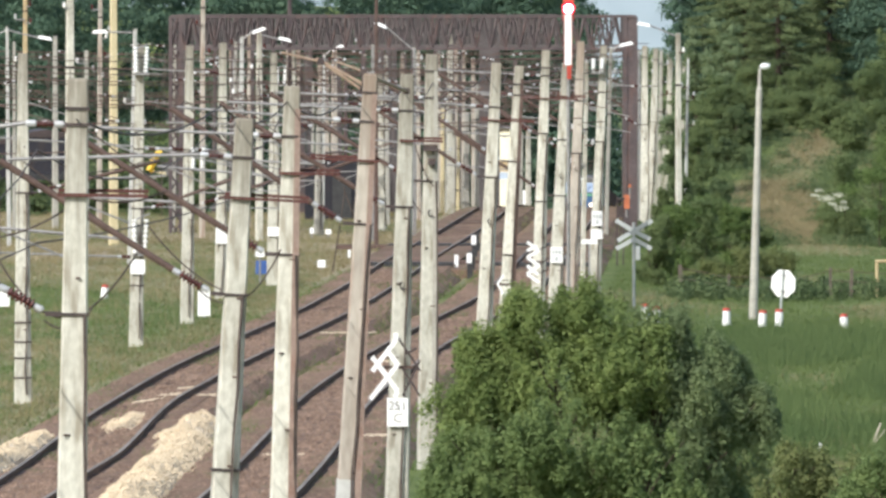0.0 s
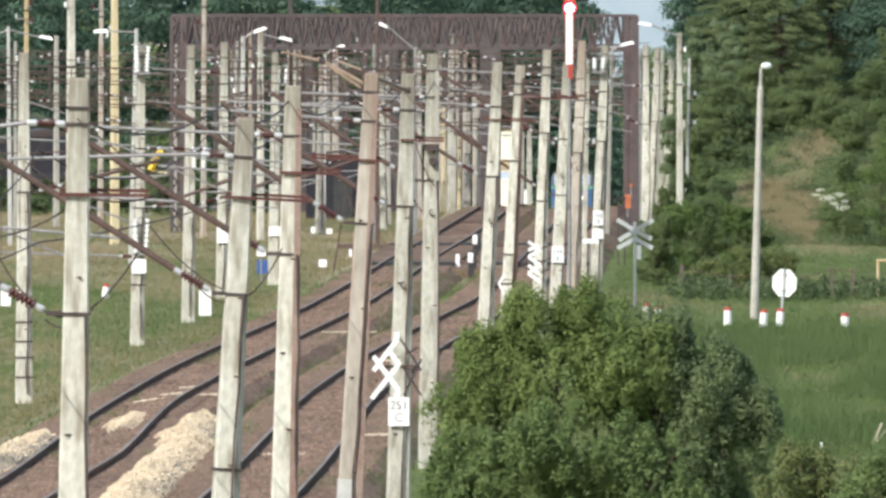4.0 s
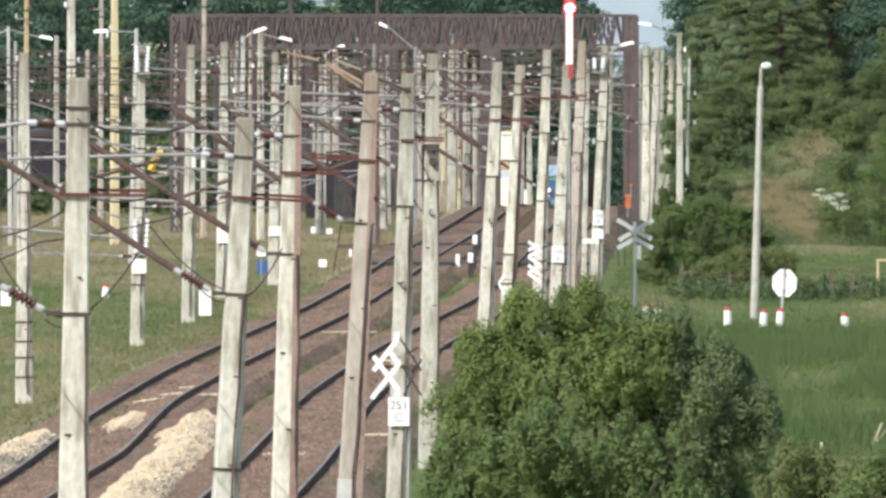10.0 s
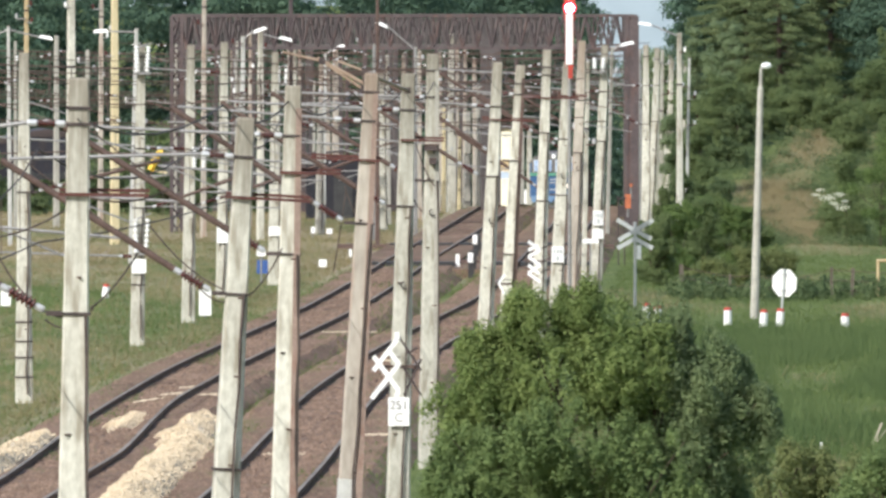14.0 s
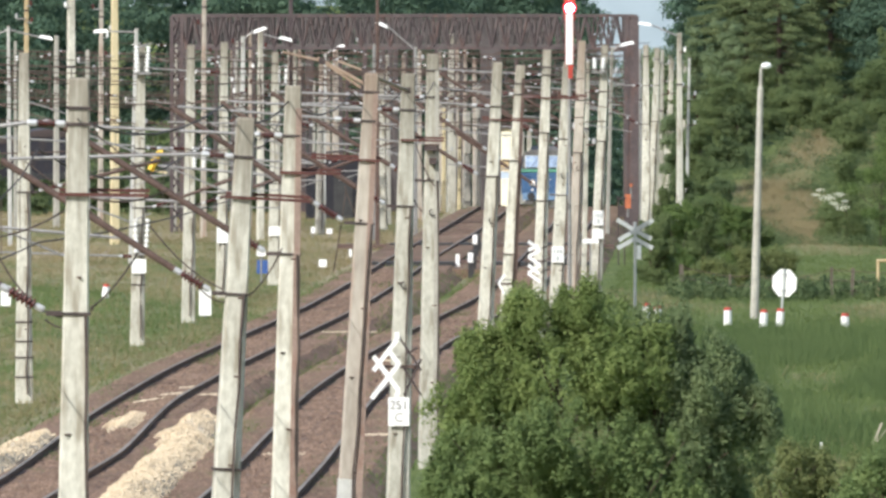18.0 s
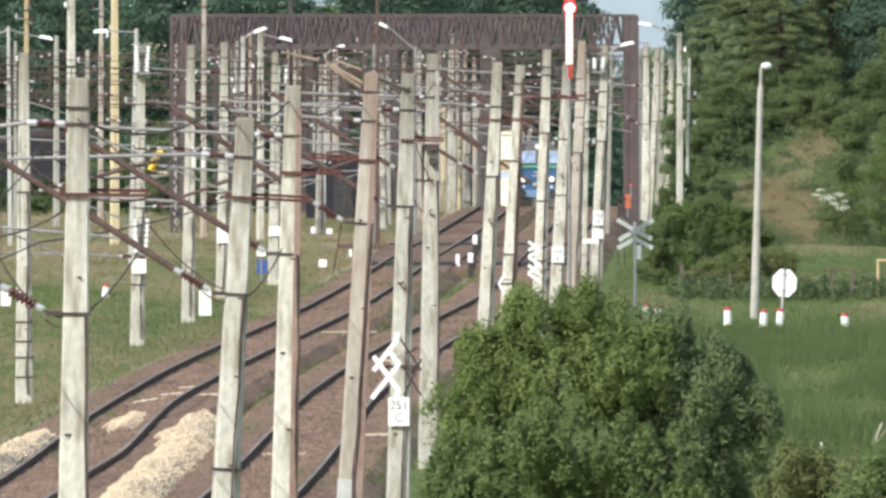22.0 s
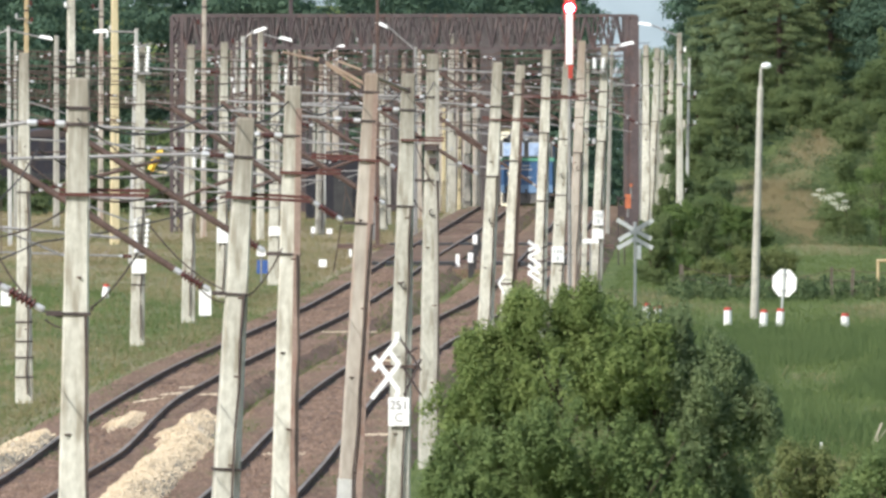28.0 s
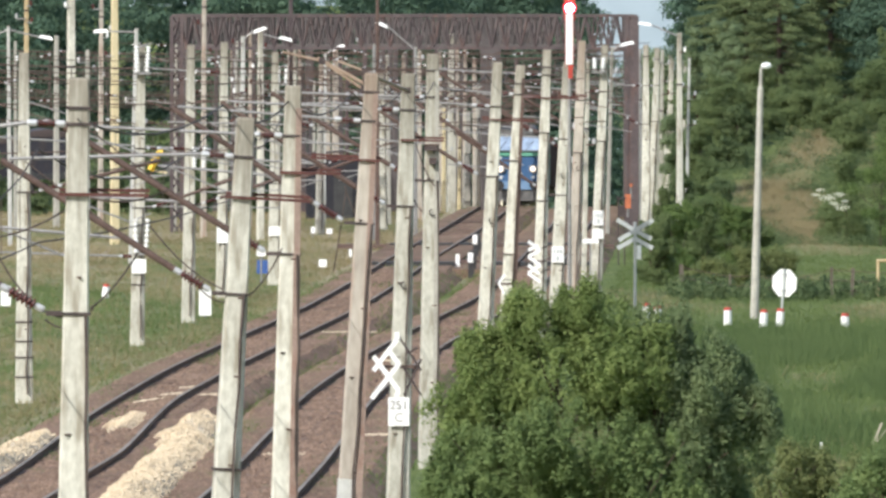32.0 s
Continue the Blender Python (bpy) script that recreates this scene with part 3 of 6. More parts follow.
# ---- far posts and lighting columns of the station ----
def far_post(x, d, z, h, lean, width, material, label, heads=(), name="station_post"):
    """A tall slim post; heads are lamp arms (reach, rise)."""
    p = thing(name, label, "post", pose(x, d, z, 0, lean, 0), "posts in the station yard")
    part("shaft", post_mesh(h, width * 1.25, width * 0.8, 15), material, p)
    rnd = random.Random(round(x * 100))
    part("cap", Geo().box((0, 0, h + 0.015), (width * 0.86, width * 0.86, 0.05), Matrix.Rotation(radians(15), 3, "Z"), 0.7), GREY_CONCRETE, p)
    u = h * rnd.uniform(0.6, 0.9)
    part("clamp_band", Geo().box((0, 0, u), (width * 1.08, width * 1.08, 0.06), Matrix.Rotation(radians(15), 3, "Z")), DARK_STEEL, p)
    for i in range(rnd.choice((1, 2, 3, 4)) if d < 660 else 0):
        u, sg = h * rnd.uniform(0.55, 0.97), rnd.choice((-1, 1))
        arm_end = sg * rnd.uniform(0.18, 0.42)
        part("bracket", Geo().box((arm_end / 2, -0.12, u), (abs(arm_end), 0.05, 0.045)), rnd.choice((RUST, GALVANISED)), p)
        part("pin_insulator", Geo().lathe([(0, 0.03), (0.03, 0.055), (0.08, 0.06), (0.10, 0.04), (0.15, 0.055), (0.19, 0.02)], 8, (arm_end, -0.12, u + 0.02)), rnd.choice((WHITE, CAP_METAL, PORCELAIN)), p)
    for reach, rise in heads:
        sg = 1 if reach > 0 else -1
        part("lamp_arm", Geo().tube((0, 0, h - 0.1), (reach, 0, h + rise), 0.035, 6), GALVANISED, p)
        lamp = part("lamp_head", Geo().box((reach + sg * 0.25, 0, h + rise + 0.02 + 0.4 * rise * 0.2), (0.58, 0.24, 0.12), Matrix.Rotation(-math.atan2(rise, abs(reach)) * sg * 0.6, 3, "Y"), 0.7), WHITE, p, "white street-lamp head")
    return p


far_post(-16.65, 521.7, -0.45, 8.42, -0.5, 0.12, PALE_PAINT, "white lighting column with a cross arm", [(1.2, -0.4), (-0.7, -0.4)])
far_post(-17.60, 558.1, -0.45, 7.82, 0.0, 0.12, GREY_CONCRETE, "grey concrete post in the yard")
far_post(-16.41, 533.3, -0.45, 10.83, 0.2, 0.17, OCHRE_PAINT, "tall ochre-painted mast in the yard")
far_post(-16.29, 571.4, -0.46, 8.06, 0.0, 0.2, GREY_CONCRETE, "grey concrete post in the yard")
far_post(-13.16, 480.0, -0.45, 10.55, 0.0, 0.28, CONCRETE, "tall pale concrete post")
far_post(-13.98, 533.3, -0.45, 7.49, 0.0, 0.16, GREY_CONCRETE, "grey concrete post in the yard")
far_post(-14.44, 571.4, -0.46, 11.03, 0.3, 0.17, BROWN_CONCRETE, "tall brown post with brackets")
far_post(-12.63, 521.7, -0.45, 11.20, 0.0, 0.27, CREAM_PAINT, "tall cream-yellow painted mast")
far_post(-11.04, 480.0, -0.45, 8.31, 1.3, 0.14, PALE_PAINT, "white lighting column with one lamp", [(-1.0, -0.1)])
far_post(-11.05, 558.1, -0.45, 7.70, 0.5, 0.11, GREY_CONCRETE, "thin grey post in the yard")
far_post(-9.64, 545.5, -0.45, 10.89, 0.2, 0.17, BROWN_CONCRETE, "tall brown post in the yard")
far_post(-7.76, 521.7, -0.45, 8.03, 0.5, 0.16, PALE_PAINT, "white-grey post with insulator brackets", [(0.4, 0.25)])
far_post(-8.15, 571.4, -0.46, 8.18, 0.2, 0.13, BROWN_CONCRETE, "brown post in the yard")
far_post(-7.18, 533.3, -0.45, 8.27, 0.0, 0.22, CONCRETE, "pale lighting column with a lamp arm", [(0.75, -0.3)])
far_post(-6.26, 558.1, -0.45, 10.96, 0.0, 0.16, PORTAL_STEEL, "tall dark brown steel post")
far_post(-6.26, 571.4, -0.46, 7.58, 0.0, 0.16, CONCRETE, "pale concrete post in the yard")
far_post(-5.17, 585.4, -0.47, 7.33, 0.6, 0.14, PALE_PAINT, "white lighting column with a short arm", [(0.35, 0.25)])
far_post(-2.47, 510.6, -0.45, 9.65, 0.0, 0.12, RUST, "slim rust-red aerial mast with a pale tip")
far_post(-2.71, 533.3, -0.45, 7.72, 0.0, 0.12, GALVANISED, "slim galvanised post in the yard")
far_post(-1.11, 545.5, -0.45, 7.60, 0.0, 0.12, GALVANISED, "galvanised lighting column with a long raised arm", [(-1.1, 0.85)])
far_post(0.46, 666.7, -1.12, 4.56, 0.8, 0.25, CONCRETE, "pale concrete post in the yard")
far_post(1.19, 685.7, -1.41, 5.16, 0.7, 0.30, GREY_CONCRETE, "pale grey concrete post in the yard")
far_post(0.02, 648.6, -0.87, 5.09, 0.3, 0.16, CREAM_PAINT, "cream-painted post in the yard")
far_post(0.84, 727.3, -2.07, 4.51, 0.9, 0.14, CREAM_PAINT, "cream-painted post in the yard")
far_post(1.82, 705.9, -1.73, 6.83, 0.0, 0.20, GREY_CONCRETE, "pale grey concrete post in the yard")
far_post(2.24, 727.3, -2.07, 4.82, 0.0, 0.2, CREAM_PAINT, "cream-painted post in the yard")
far_post(6.20, 1066.7, -8.88, 8.93, 0.5, 0.25, GREY_CONCRETE, "pale grey concrete post in the yard")
far_post(6.95, 1090.9, -9.61, 10.07, 0.0, 0.38, CONCRETE, "pale concrete post in the yard")
far_post(4.36, 421.1, -0.45, 7.26, 1.1, 0.12, CONCRETE, "slim pale concrete post")
far_post(6.45, 533.3, -0.45, 7.61, 1.5, 0.12, GREY_CONCRETE, "lighting column with a lamp arm", [(0.35, 0.15)])
far_post(9.32, 533.3, -0.45, 8.16, -0.2, 0.2, CONCRETE, "tall concrete lighting column with a long raised arm", [(-1.1, 0.35)])
far_post(10.15, 631.6, -0.67, 7.61, 0.5, 0.15, GREY_CONCRETE, "grey concrete post in the yard")
far_post(10.70, 640.0, -0.8, 7.6, 0.4, 0.20, CONCRETE, "pale concrete post beside the line")
far_post(10.05, 560.0, -0.2, 6.9, 1.0, 0.10, PALE_PAINT, "slim whitish post beside the line")
far_post(9.48, 602.0, -0.5, 7.2, 0.6, 0.13, GREY_CONCRETE, "grey concrete post beside the line")
far_post(11.60, 690.0, -1.6, 8.4, 0.3, 0.22, CONCRETE, "pale concrete post beside the line")
far_post(8.36, 571.4, -0.46, 7.46, -0.4, 0.12, GALVANISED, "slim galvanised post in the yard")


# masts of the line beyond the crest, and slim posts between them
rf = random.Random(12)
for i in range(15):
    d = 655 + i * 27 + rf.uniform(-6, 6)
    for line, off in ((track_a, -2.9 - 2.5 * (i % 3)), (track_b, 2.9)):
        if (off < 0 and (d > 840 or i % 2)) or (d < 700 and off > 0):
            continue
        z = fall(d) - 0.45
        far_post(line(d) + off, d, z, rf.uniform(7.6, 9.2), rf.uniform(-1, 1.5), 0.26, rf.choice((CONCRETE, GREY_CONCRETE, GREY_CONCRETE)), "pale concrete mast of the far line", name="far_mast")
for i in range(16):
    d = rf.uniform(560, 720)
    x = rf.uniform(-10.5, track_a(d) - 3)
    far_post(x, d, fall(d) - 0.45, rf.uniform(6.0, 9.0), rf.uniform(-1, 1), rf.uniform(0.10, 0.2), rf.choice((GREY_CONCRETE, BROWN_CONCRETE, GALVANISED, PORTAL_STEEL)), "slim weathered post in the station yard")


# Added filler posts, mostly haze-greyed, to lighten the dark ground behind the yard.
for i in range(64):
    d = rf.uniform(660, 900)
    x = rf.uniform(-0.0175, 0.0105) * d
    if abs(x - track_a(d)) > 2.4 and abs(x - track_b(d)) > 2.4:
        far_post(x, d, fall(d) - 0.45, rf.uniform(7.0, 9.2) - fall(d) * 0.8, rf.uniform(-0.8, 0.8), rf.uniform(0.12, 0.30), rf.choice((HAZED_STEEL, HAZED_STEEL, HAZED_STEEL, BROWN_CONCRETE)), "added brown-grey filler post deep in the yard", name="far_mast")


# More added filler posts in haze grey, farther along the curve.
for i in range(16):
    d = rf.uniform(880, 1110)
    x = rf.uniform(0.0096, 0.0130) * d
    if abs(x - track_a(d)) > 2.2 and abs(x - track_b(d)) > 2.2:
        far_post(x, d, fall(d) - 0.45, rf.uniform(6.5, 8.0) - fall(d) * 0.9, rf.uniform(-0.8, 0.8), rf.uniform(0.3, 0.5), HAZED_STEEL, "added brown-grey filler post deep in the yard", name="far_mast")


def switch_gear(x, d, z, h):
    """White insulators and a rod on a mast's bracket."""
    p = thing("disconnector", "white porcelain disconnector with a bent rod on a mast", "switch gear", pose(x, d - 0.3, z))
    part("bracket", Geo().box((0, 0.1, 0), (0.42, 0.3, 0.05)), GALVANISED, p)
    for k, lean in ((-0.13, -0.02), (0.12, 0.06)):
        pr = []
        for i in range(7):
            pr += [(0.02 + i * h / 7, 0.03), (0.04 + i * h / 7, 0.065), (0.07 + i * h / 7, 0.065), (0.09 + i * h / 7, 0.03)]
        part("insulator", Geo().lathe(pr, 10, (k, 0, 0.02), (lean, 0, 1)), WHITE, p, "white porcelain insulator")
    part("rod", Geo().cable([(-0.2, 0, h * 0.9), (0.05, 0, h * 1.05), (0.26, 0, h * 1.12)], 0.02), GALVANISED, p)


switch_gear(-7.85, 352.9, 1.94, 0.95)
switch_gear(-6.85, 381.0, 3.88, 0.6)
switch_gear(-7.82, 352.9, 6.64, 0.7)
switch_gear(-6.18, 521.7, 5.75, 0.7)
switch_gear(4.84, 421.1, 6.49, 0.4)


# ---- lattice portals over the yard ----
def portal(d, x0, x1, z0, z1, depth, panels, legs, steel):
    z = land(x1, d)
    p = thing("lattice_portal", "brown steel lattice portal spanning the station tracks", "gantry", pose(0, d, 0), "lattice portals")
    for yy in (-depth / 2, depth / 2):
        for zz in (z0, z1):
            part("chord", Geo().box(((x0 + x1) / 2, yy, zz), (x1 - x0, 0.11, 0.11)), steel, p)
    step = (x1 - x0) / panels
    for yy in (-depth / 2, depth / 2):
        g = Geo()
        for i in range(panels):
            a, b = x0 + i * step, x0 + (i + 1) * step
            g.tube((a, yy, z0), ((a + b) / 2, yy, z1), 0.04, 4).tube(((a + b) / 2, yy, z1), (b, yy, z0), 0.04, 4)
            g.tube((a, yy, z0), (a, yy, z1), 0.03, 4)
        part("lattice", g, steel, p)
    g = Geo()
    for i in range(panels):
        a = x0 + i * step
        g.tube((a, -depth / 2, z1), (a + step, depth / 2, z1), 0.035, 4).tube((a, -depth / 2, z0), (a + step, depth / 2, z0), 0.035, 4)
    part("bracing", g, steel, p)
    for x in legs:
        zb = land(x, d) - 0.2
        for dx in (0.0, -0.42):
            for yy in (-depth / 2, depth / 2):
                leg = part("leg_post", Geo().box((x + dx, yy, (zb + z1) / 2), (0.14, 0.14, z1 - zb)), steel, p)
        g = Geo()
        n = 14
        for i in range(n):
            a, b = zb + (z1 - zb) * i / n, zb + (z1 - zb) * (i + 1) / n
            for yy in (-depth / 2, depth / 2):
                g.tube((x, yy, a), (x - 0.42, yy, b), 0.03, 4).tube((x - 0.42, yy, a), (x, yy, b), 0.03, 4)
        if x == legs[0]:
            part("cover_plate", Geo().box((x - 0.21, -depth / 2 - 0.02, (zb + z1) / 2), (0.36, 0.03, z1 - zb - 0.3)), steel, leg)
        tagged(part("leg_lattice", g, steel, leg), kind="stuff")
    return p


portal(556, -11.1, 7.95, 7.12, 8.45, 0.9, 32, (7.95, -10.7), PORTAL_STEEL)
# These farther portals take the steel with haze in its colour.
portal(612, -11.9, 5.3, 7.2, 8.55, 0.9, 40, (2.2, -11.6), HAZED_STEEL)
portal(640, -12.6, 9.0, 7.2, 8.6, 0.9, 42, (9.0, -12.2), HAZED_STEEL)
portal(678, -13.2, 5.8, 7.1, 8.65, 0.9, 36, (2.6, -12.9), HAZED_STEEL)
portal(720, -14.0, 6.1, 7.0, 8.75, 0.9, 40, (3.0, -13.6), HAZED_STEEL)
portal(765, -15.0, 6.5, 6.95, 8.8, 0.9, 46, (2.6, -14.6), HAZED_STEEL)
portal(820, -16.0, 7.0, 6.9, 8.9, 0.9, 50, (3.4, -15.6), HAZED_STEEL)

# ---- red signal ----
def colour_signal():
    s = thing("railway_signal", "tall colour-light railway signal showing red, red and white striped mast", "signal", pose(3.42, 366.4, -0.45))
    h = 8.95
    part("mast_tube", Geo().tube((0, 0, -0.2), (0, 0, h), 0.05, 10), GALVANISED, s)
    part("white_board", Geo().box((-0.01, -0.09, 7.98), (0.19, 0.03, 1.36)), WHITE, s, "white mast board")
    for k in (-0.113, 0.093):
        part("red_border", Geo().box((k, -0.09, 7.93), (0.016, 0.034, 1.46)), RED, s)
    part("red_band", Geo().box((0.02, -0.09, 7.10), (0.12, 0.034, 0.36)), RED, s)
    # Red paint on head and hood stands in for the lens's halo.
    head = part("signal_head", Geo().box((0, 0.02, 9.15), (0.30, 0.16, 1.3), None, 0.95), RED, s, "signal head painted red for the lens's halo")
    part("lens", Geo().lathe([(0, 0.165), (0.03, 0.16), (0.05, 0.14)], 18, (0, -0.07, 8.82), (0, -1, 0)), SIGNAL_RED, head, "lit red lens")
    part("lens_core", Geo().lathe([(0.05, 0.125), (0.07, 0.10), (0.08, 0.02)], 16, (0, -0.07, 8.82), (0, -1, 0)), LENS_CORE, head, "glaring core of the lens")
    part("hood", Geo().plate([(0.2 * math.cos(a), 8.82 + 0.2 * math.sin(a)) for a in np.linspace(0.1, math.pi - 0.1, 9)] + [(0.18 * math.cos(a), 8.82 + 0.18 * math.sin(a)) for a in np.linspace(math.pi - 0.1, 0.1, 9)], 0.2, pose(0, -0.15, 0)), RED, head, "red hood")


colour_signal()


# ---- signs, markers and boxes ----
def plate_on(x, d, z, w, h, label, writing=3, material=None, name="number_plate"):
    """A small enamel plate with bars for its writing, on a strap."""
    p = thing(name, label, "sign", pose(x, d - 0.24, z), "number plates on masts")
    part("plate", Geo().box((0, 0, 0), (w, 0.02, h)), material or WHITE, p)
    for i in range(writing):
        part("writing_bar", Geo().box(((i - (writing - 1) / 2) * w * 0.26, -0.014, h * 0.18), (w * 0.16, 0.008, h * 0.26)), GREY_PAINT, p)
    if writing:
        part("writing_bar", Geo().box((0, -0.014, -h * 0.24), (w * 0.22, 0.008, h * 0.26)), GREY_PAINT, p)
    part("strap", Geo().box((0, 0.05, 0), (w * 0.9, 0.06, 0.03)), DARK_STEEL, p)
    return p


FADED = surface("faded_grey_lettering", (0.20, 0.19, 0.18), (0.36, 0.34, 0.32), 20, 0.7)


def lettering(body, size, x, z, parent):
    cu = bpy.data.curves.new("writing", "FONT")
    cu.body, cu.size, cu.align_x, cu.align_y, cu.extrude = body, size, "CENTER", "CENTER", 0.002
    cu.materials.append(FADED)
    ob = new("writing", cu)
    ob.parent, ob.matrix_basis = parent, pose(x, -0.016, z, 90, 0, 0)


def terminal_box(x, d, z, w, h):
    b = thing("terminal_box", "dark brown terminal box clamped to a mast", "box", pose(x, d - 0.22, z), "boxes on masts")
    part("case", Geo().box((0, 0, 0), (w, 0.16, h), None, 0.94), DARK_STEEL, b)
    part("lid", Geo().box((0, 0, h / 2 + 0.012), (w * 1.08, 0.19, 0.024)), RUST, b)
    part("gland", Geo().tube((w * 0.2, 0, -h / 2), (w * 0.2, 0, -h / 2 - 0.06), 0.018, 6), DARK_STEEL, b)


terminal_box(-0.22, 252.6, 5.53, 0.27, 0.10)
terminal_box(-0.19, 252.6, 5.27, 0.14, 0.09)
big_plate = plate_on(-0.71, 218.2, 1.57, 0.34, 0.46, "white enamel plate with dark characters strapped to a mast", 0)
lettering("251", 0.20, 0.0, 0.10, big_plate)
lettering("C", 0.20, 0.0, -0.10, big_plate)
plate_on(-7.91, 352.9, 1.63, 0.38, 0.38, "white enamel plate strapped to a mast", 0)
plate_on(-6.78, 417.4, 1.51, 0.36, 0.52, "white enamel plate strapped to a mast", 0)
plate_on(-5.45, 438.8, 1.31, 0.38, 0.30, "white enamel plate strapped to a mast", 0)
plate_on(3.17, 375.0, 1.58, 0.34, 0.44, "white enamel plate with dark characters strapped to a mast")
plate_on(4.82, 421.1, 1.97, 0.34, 0.46, "white enamel plate with dark characters strapped to a mast")
plate_on(4.81, 421.1, 1.48, 0.36, 0.30, "white enamel plate strapped to a mast", 0)


def bar_sign(x, d, z, white, dark, width, label):
    """A lattice of crossing flat bars, given by their end points in the sign's plane."""
    s = thing("crossing_sign", label, "sign", pose(x, d, z))
    for name, bars, material, yy in (("white_bar", white, WHITE, -0.04), ("dark_bar", dark, DARK_STEEL, 0.04)):
        for i, (a, b, c, e) in enumerate(bars):
            v = Vector((c - a, 0, e - b))
            part(name, Geo().box(((a + c) / 2, yy - 0.006 * i, (b + e) / 2), (v.length, 0.012, width if material is WHITE else width * 0.45),
                                 Matrix.Rotation(-math.atan2(v.z, v.x), 3, "Y")), material, s)
    part("bracket", Geo().box((0.0, 0.10, 0.0), (0.5, 0.04, 0.05)), RUST, s)
    return s


bar_sign(-0.70, 214.3, 2.38,
         [(-0.40, -0.06, -0.02, 0.44), (-0.02, 0.44, -0.03, 0.55), (-0.40, 0.17, 0.0, -0.37), (0.0, -0.37, -0.04, -0.47), (-0.43, -0.50, 0.0, 0.04), (-0.15, 0.25, 0.02, 0.03)],
         [(0.0, 0.48, 0.36, -0.06), (0.08, -0.45, 0.36, 0.12), (0.08, -0.02, 0.36, -0.46), (0.1, 0.2, 0.3, 0.3)], 0.075,
         "crossed white and dark bars of a crossing sign beside a mast")
bar_sign(2.44, 360.9, 1.62,
         [(-0.17, 0.53, 0.15, 0.30), (0.15, 0.30, -0.17, 0.12), (-0.17, 0.12, 0.15, -0.10), (-0.17, 0.30, 0.1, 0.42), (0.15, -0.10, -0.17, -0.32), (-0.17, -0.32, 0.15, -0.55), (-0.17, -0.10, 0.13, -0.34)],
         [(0.15, 0.32, 0.42, 0.44), (0.15, -0.08, 0.42, 0.10), (0.15, -0.3, 0.42, -0.2)], 0.085, "zigzag of crossed white bars on a mast")


bar_sign(1.35, 313.5, 1.88, [(0.08, 0.22, -0.06, 0.02), (-0.06, 0.02, 0.08, -0.24)], [(0.02, 0.1, 0.2, 0.1)], 0.05, "small pale angle sign clamped to a mast")


def andrew_cross(x, d, z):
    s = thing("level_crossing_cross", "grey metal back of a double level-crossing cross on a post", "road sign", pose(x, d, z))
    part("pole", Geo().tube((0, 0, -0.3), (0, 0, 2.35), 0.045, 8), GREY_PAINT, s)
    for i, (a, b, c, e) in enumerate(((-0.52, 2.40, 0.0, 2.1), (0.0, 2.1, 0.52, 2.40), (-0.46, 1.82, 0.0, 2.1), (0.46, 1.86, 0.0, 2.1), (-0.5, 1.58, 0.0, 1.86), (0.5, 1.58, 0.0, 1.86))):
        v = Vector((c - a, 0, e - b))
        part("arm", Geo().box(((a + c) / 2, -0.05 - 0.004 * i, (b + e) / 2), (v.length + 0.05, 0.02, 0.13), Matrix.Rotation(-math.atan2(v.z, v.x), 3, "Y")), GREY_PAINT, s)
    part("box", Geo().box((0.12, -0.06, 1.45), (0.13, 0.1, 0.42)), WHITE, s, "pale box")


andrew_cross(5.70, 402.5, -0.25)


def stop_sign(x, d, z):
    s = thing("stop_sign", "bare metal back of an octagonal stop sign on a leaning pole", "road sign", pose(x, d, z, 0, 4, -30))
    r = 0.41
    part("pole", Geo().tube((0, -0.06, 0), (0, -0.06, 1.55), 0.035, 8), GREY_PAINT, s)
    # White instead of grey metal: the plate's sun glare is in its colour.
    part("plate", Geo().plate([(r * math.cos(math.pi / 8 + i * math.pi / 4), 1.17 + r * math.sin(math.pi / 8 + i * math.pi / 4)) for i in range(8)], 0.02), WHITE, s)
    for k in (0.95, 1.4):
        part("clamp", Geo().box((0, -0.05, k), (0.14, 0.05, 0.05)), GALVANISED, s)


stop_sign(9.47, 378.8, -0.45)


def bollard_proto():
    b = thing("guide_post", "white concrete guide post with a red top in the grass", "bollard", pose(7.97, 379.6, -0.45), "guide posts by the crossing")
    part("shaft", Geo().lathe([(-0.2, 0.115), (0.34, 0.11), (0.385, 0.105)], 12), WHITE, b)
    part("red_cap", Geo().lathe([(0.387, 0.112), (0.44, 0.108), (0.465, 0.08), (0.47, 0.02)], 12), RED, b, "red painted cap")
    return b


first_post = bollard_proto()
for x, d in ((8.90, 376.6), (9.40, 378.1), (11.02, 371.5), (5.80, 385.6), (6.03, 381.1)):
    copy_thing(first_post, pose(x, d, -0.45, 0, random.uniform(-3, 3), 0))
tagged(copy_thing(first_post, pose(-10.35, 415.5, -0.45, 0, 5, 0)), "slightly tilted white guide post with a red top in the grass")


def marker(x, d, z, w, h, material, label, name="marker_board", pole=0.4):
    s = thing(name, label, "marker", pose(x, d, z))
    part("board", Geo().box((0, 0, pole + h / 2), (w, 0.05, h), None, 0.96), material, s)
    part("stake", Geo().tube((0, 0.05, -0.1), (0, 0.05, pole + h * 0.8), 0.03, 6), GALVANISED, s)
    return s


marker(-6.82, 388.7, -0.45, 0.36, 0.74, WHITE, "white marker board low in the grass", pole=0.05)
marker(-12.98, 402.5, -0.45, 0.3, 0.6, WHITE, "white marker board low in the grass", pole=0.05)
marker(-5.76, 446.2, -0.45, 0.75, 0.45, BLUE_PLATE, "blue enamel board on a stake", pole=0.25)
marker(-4.15, 467.8, -0.45, 0.28, 0.26, WHITE, "small white board in the grass", pole=0.1)
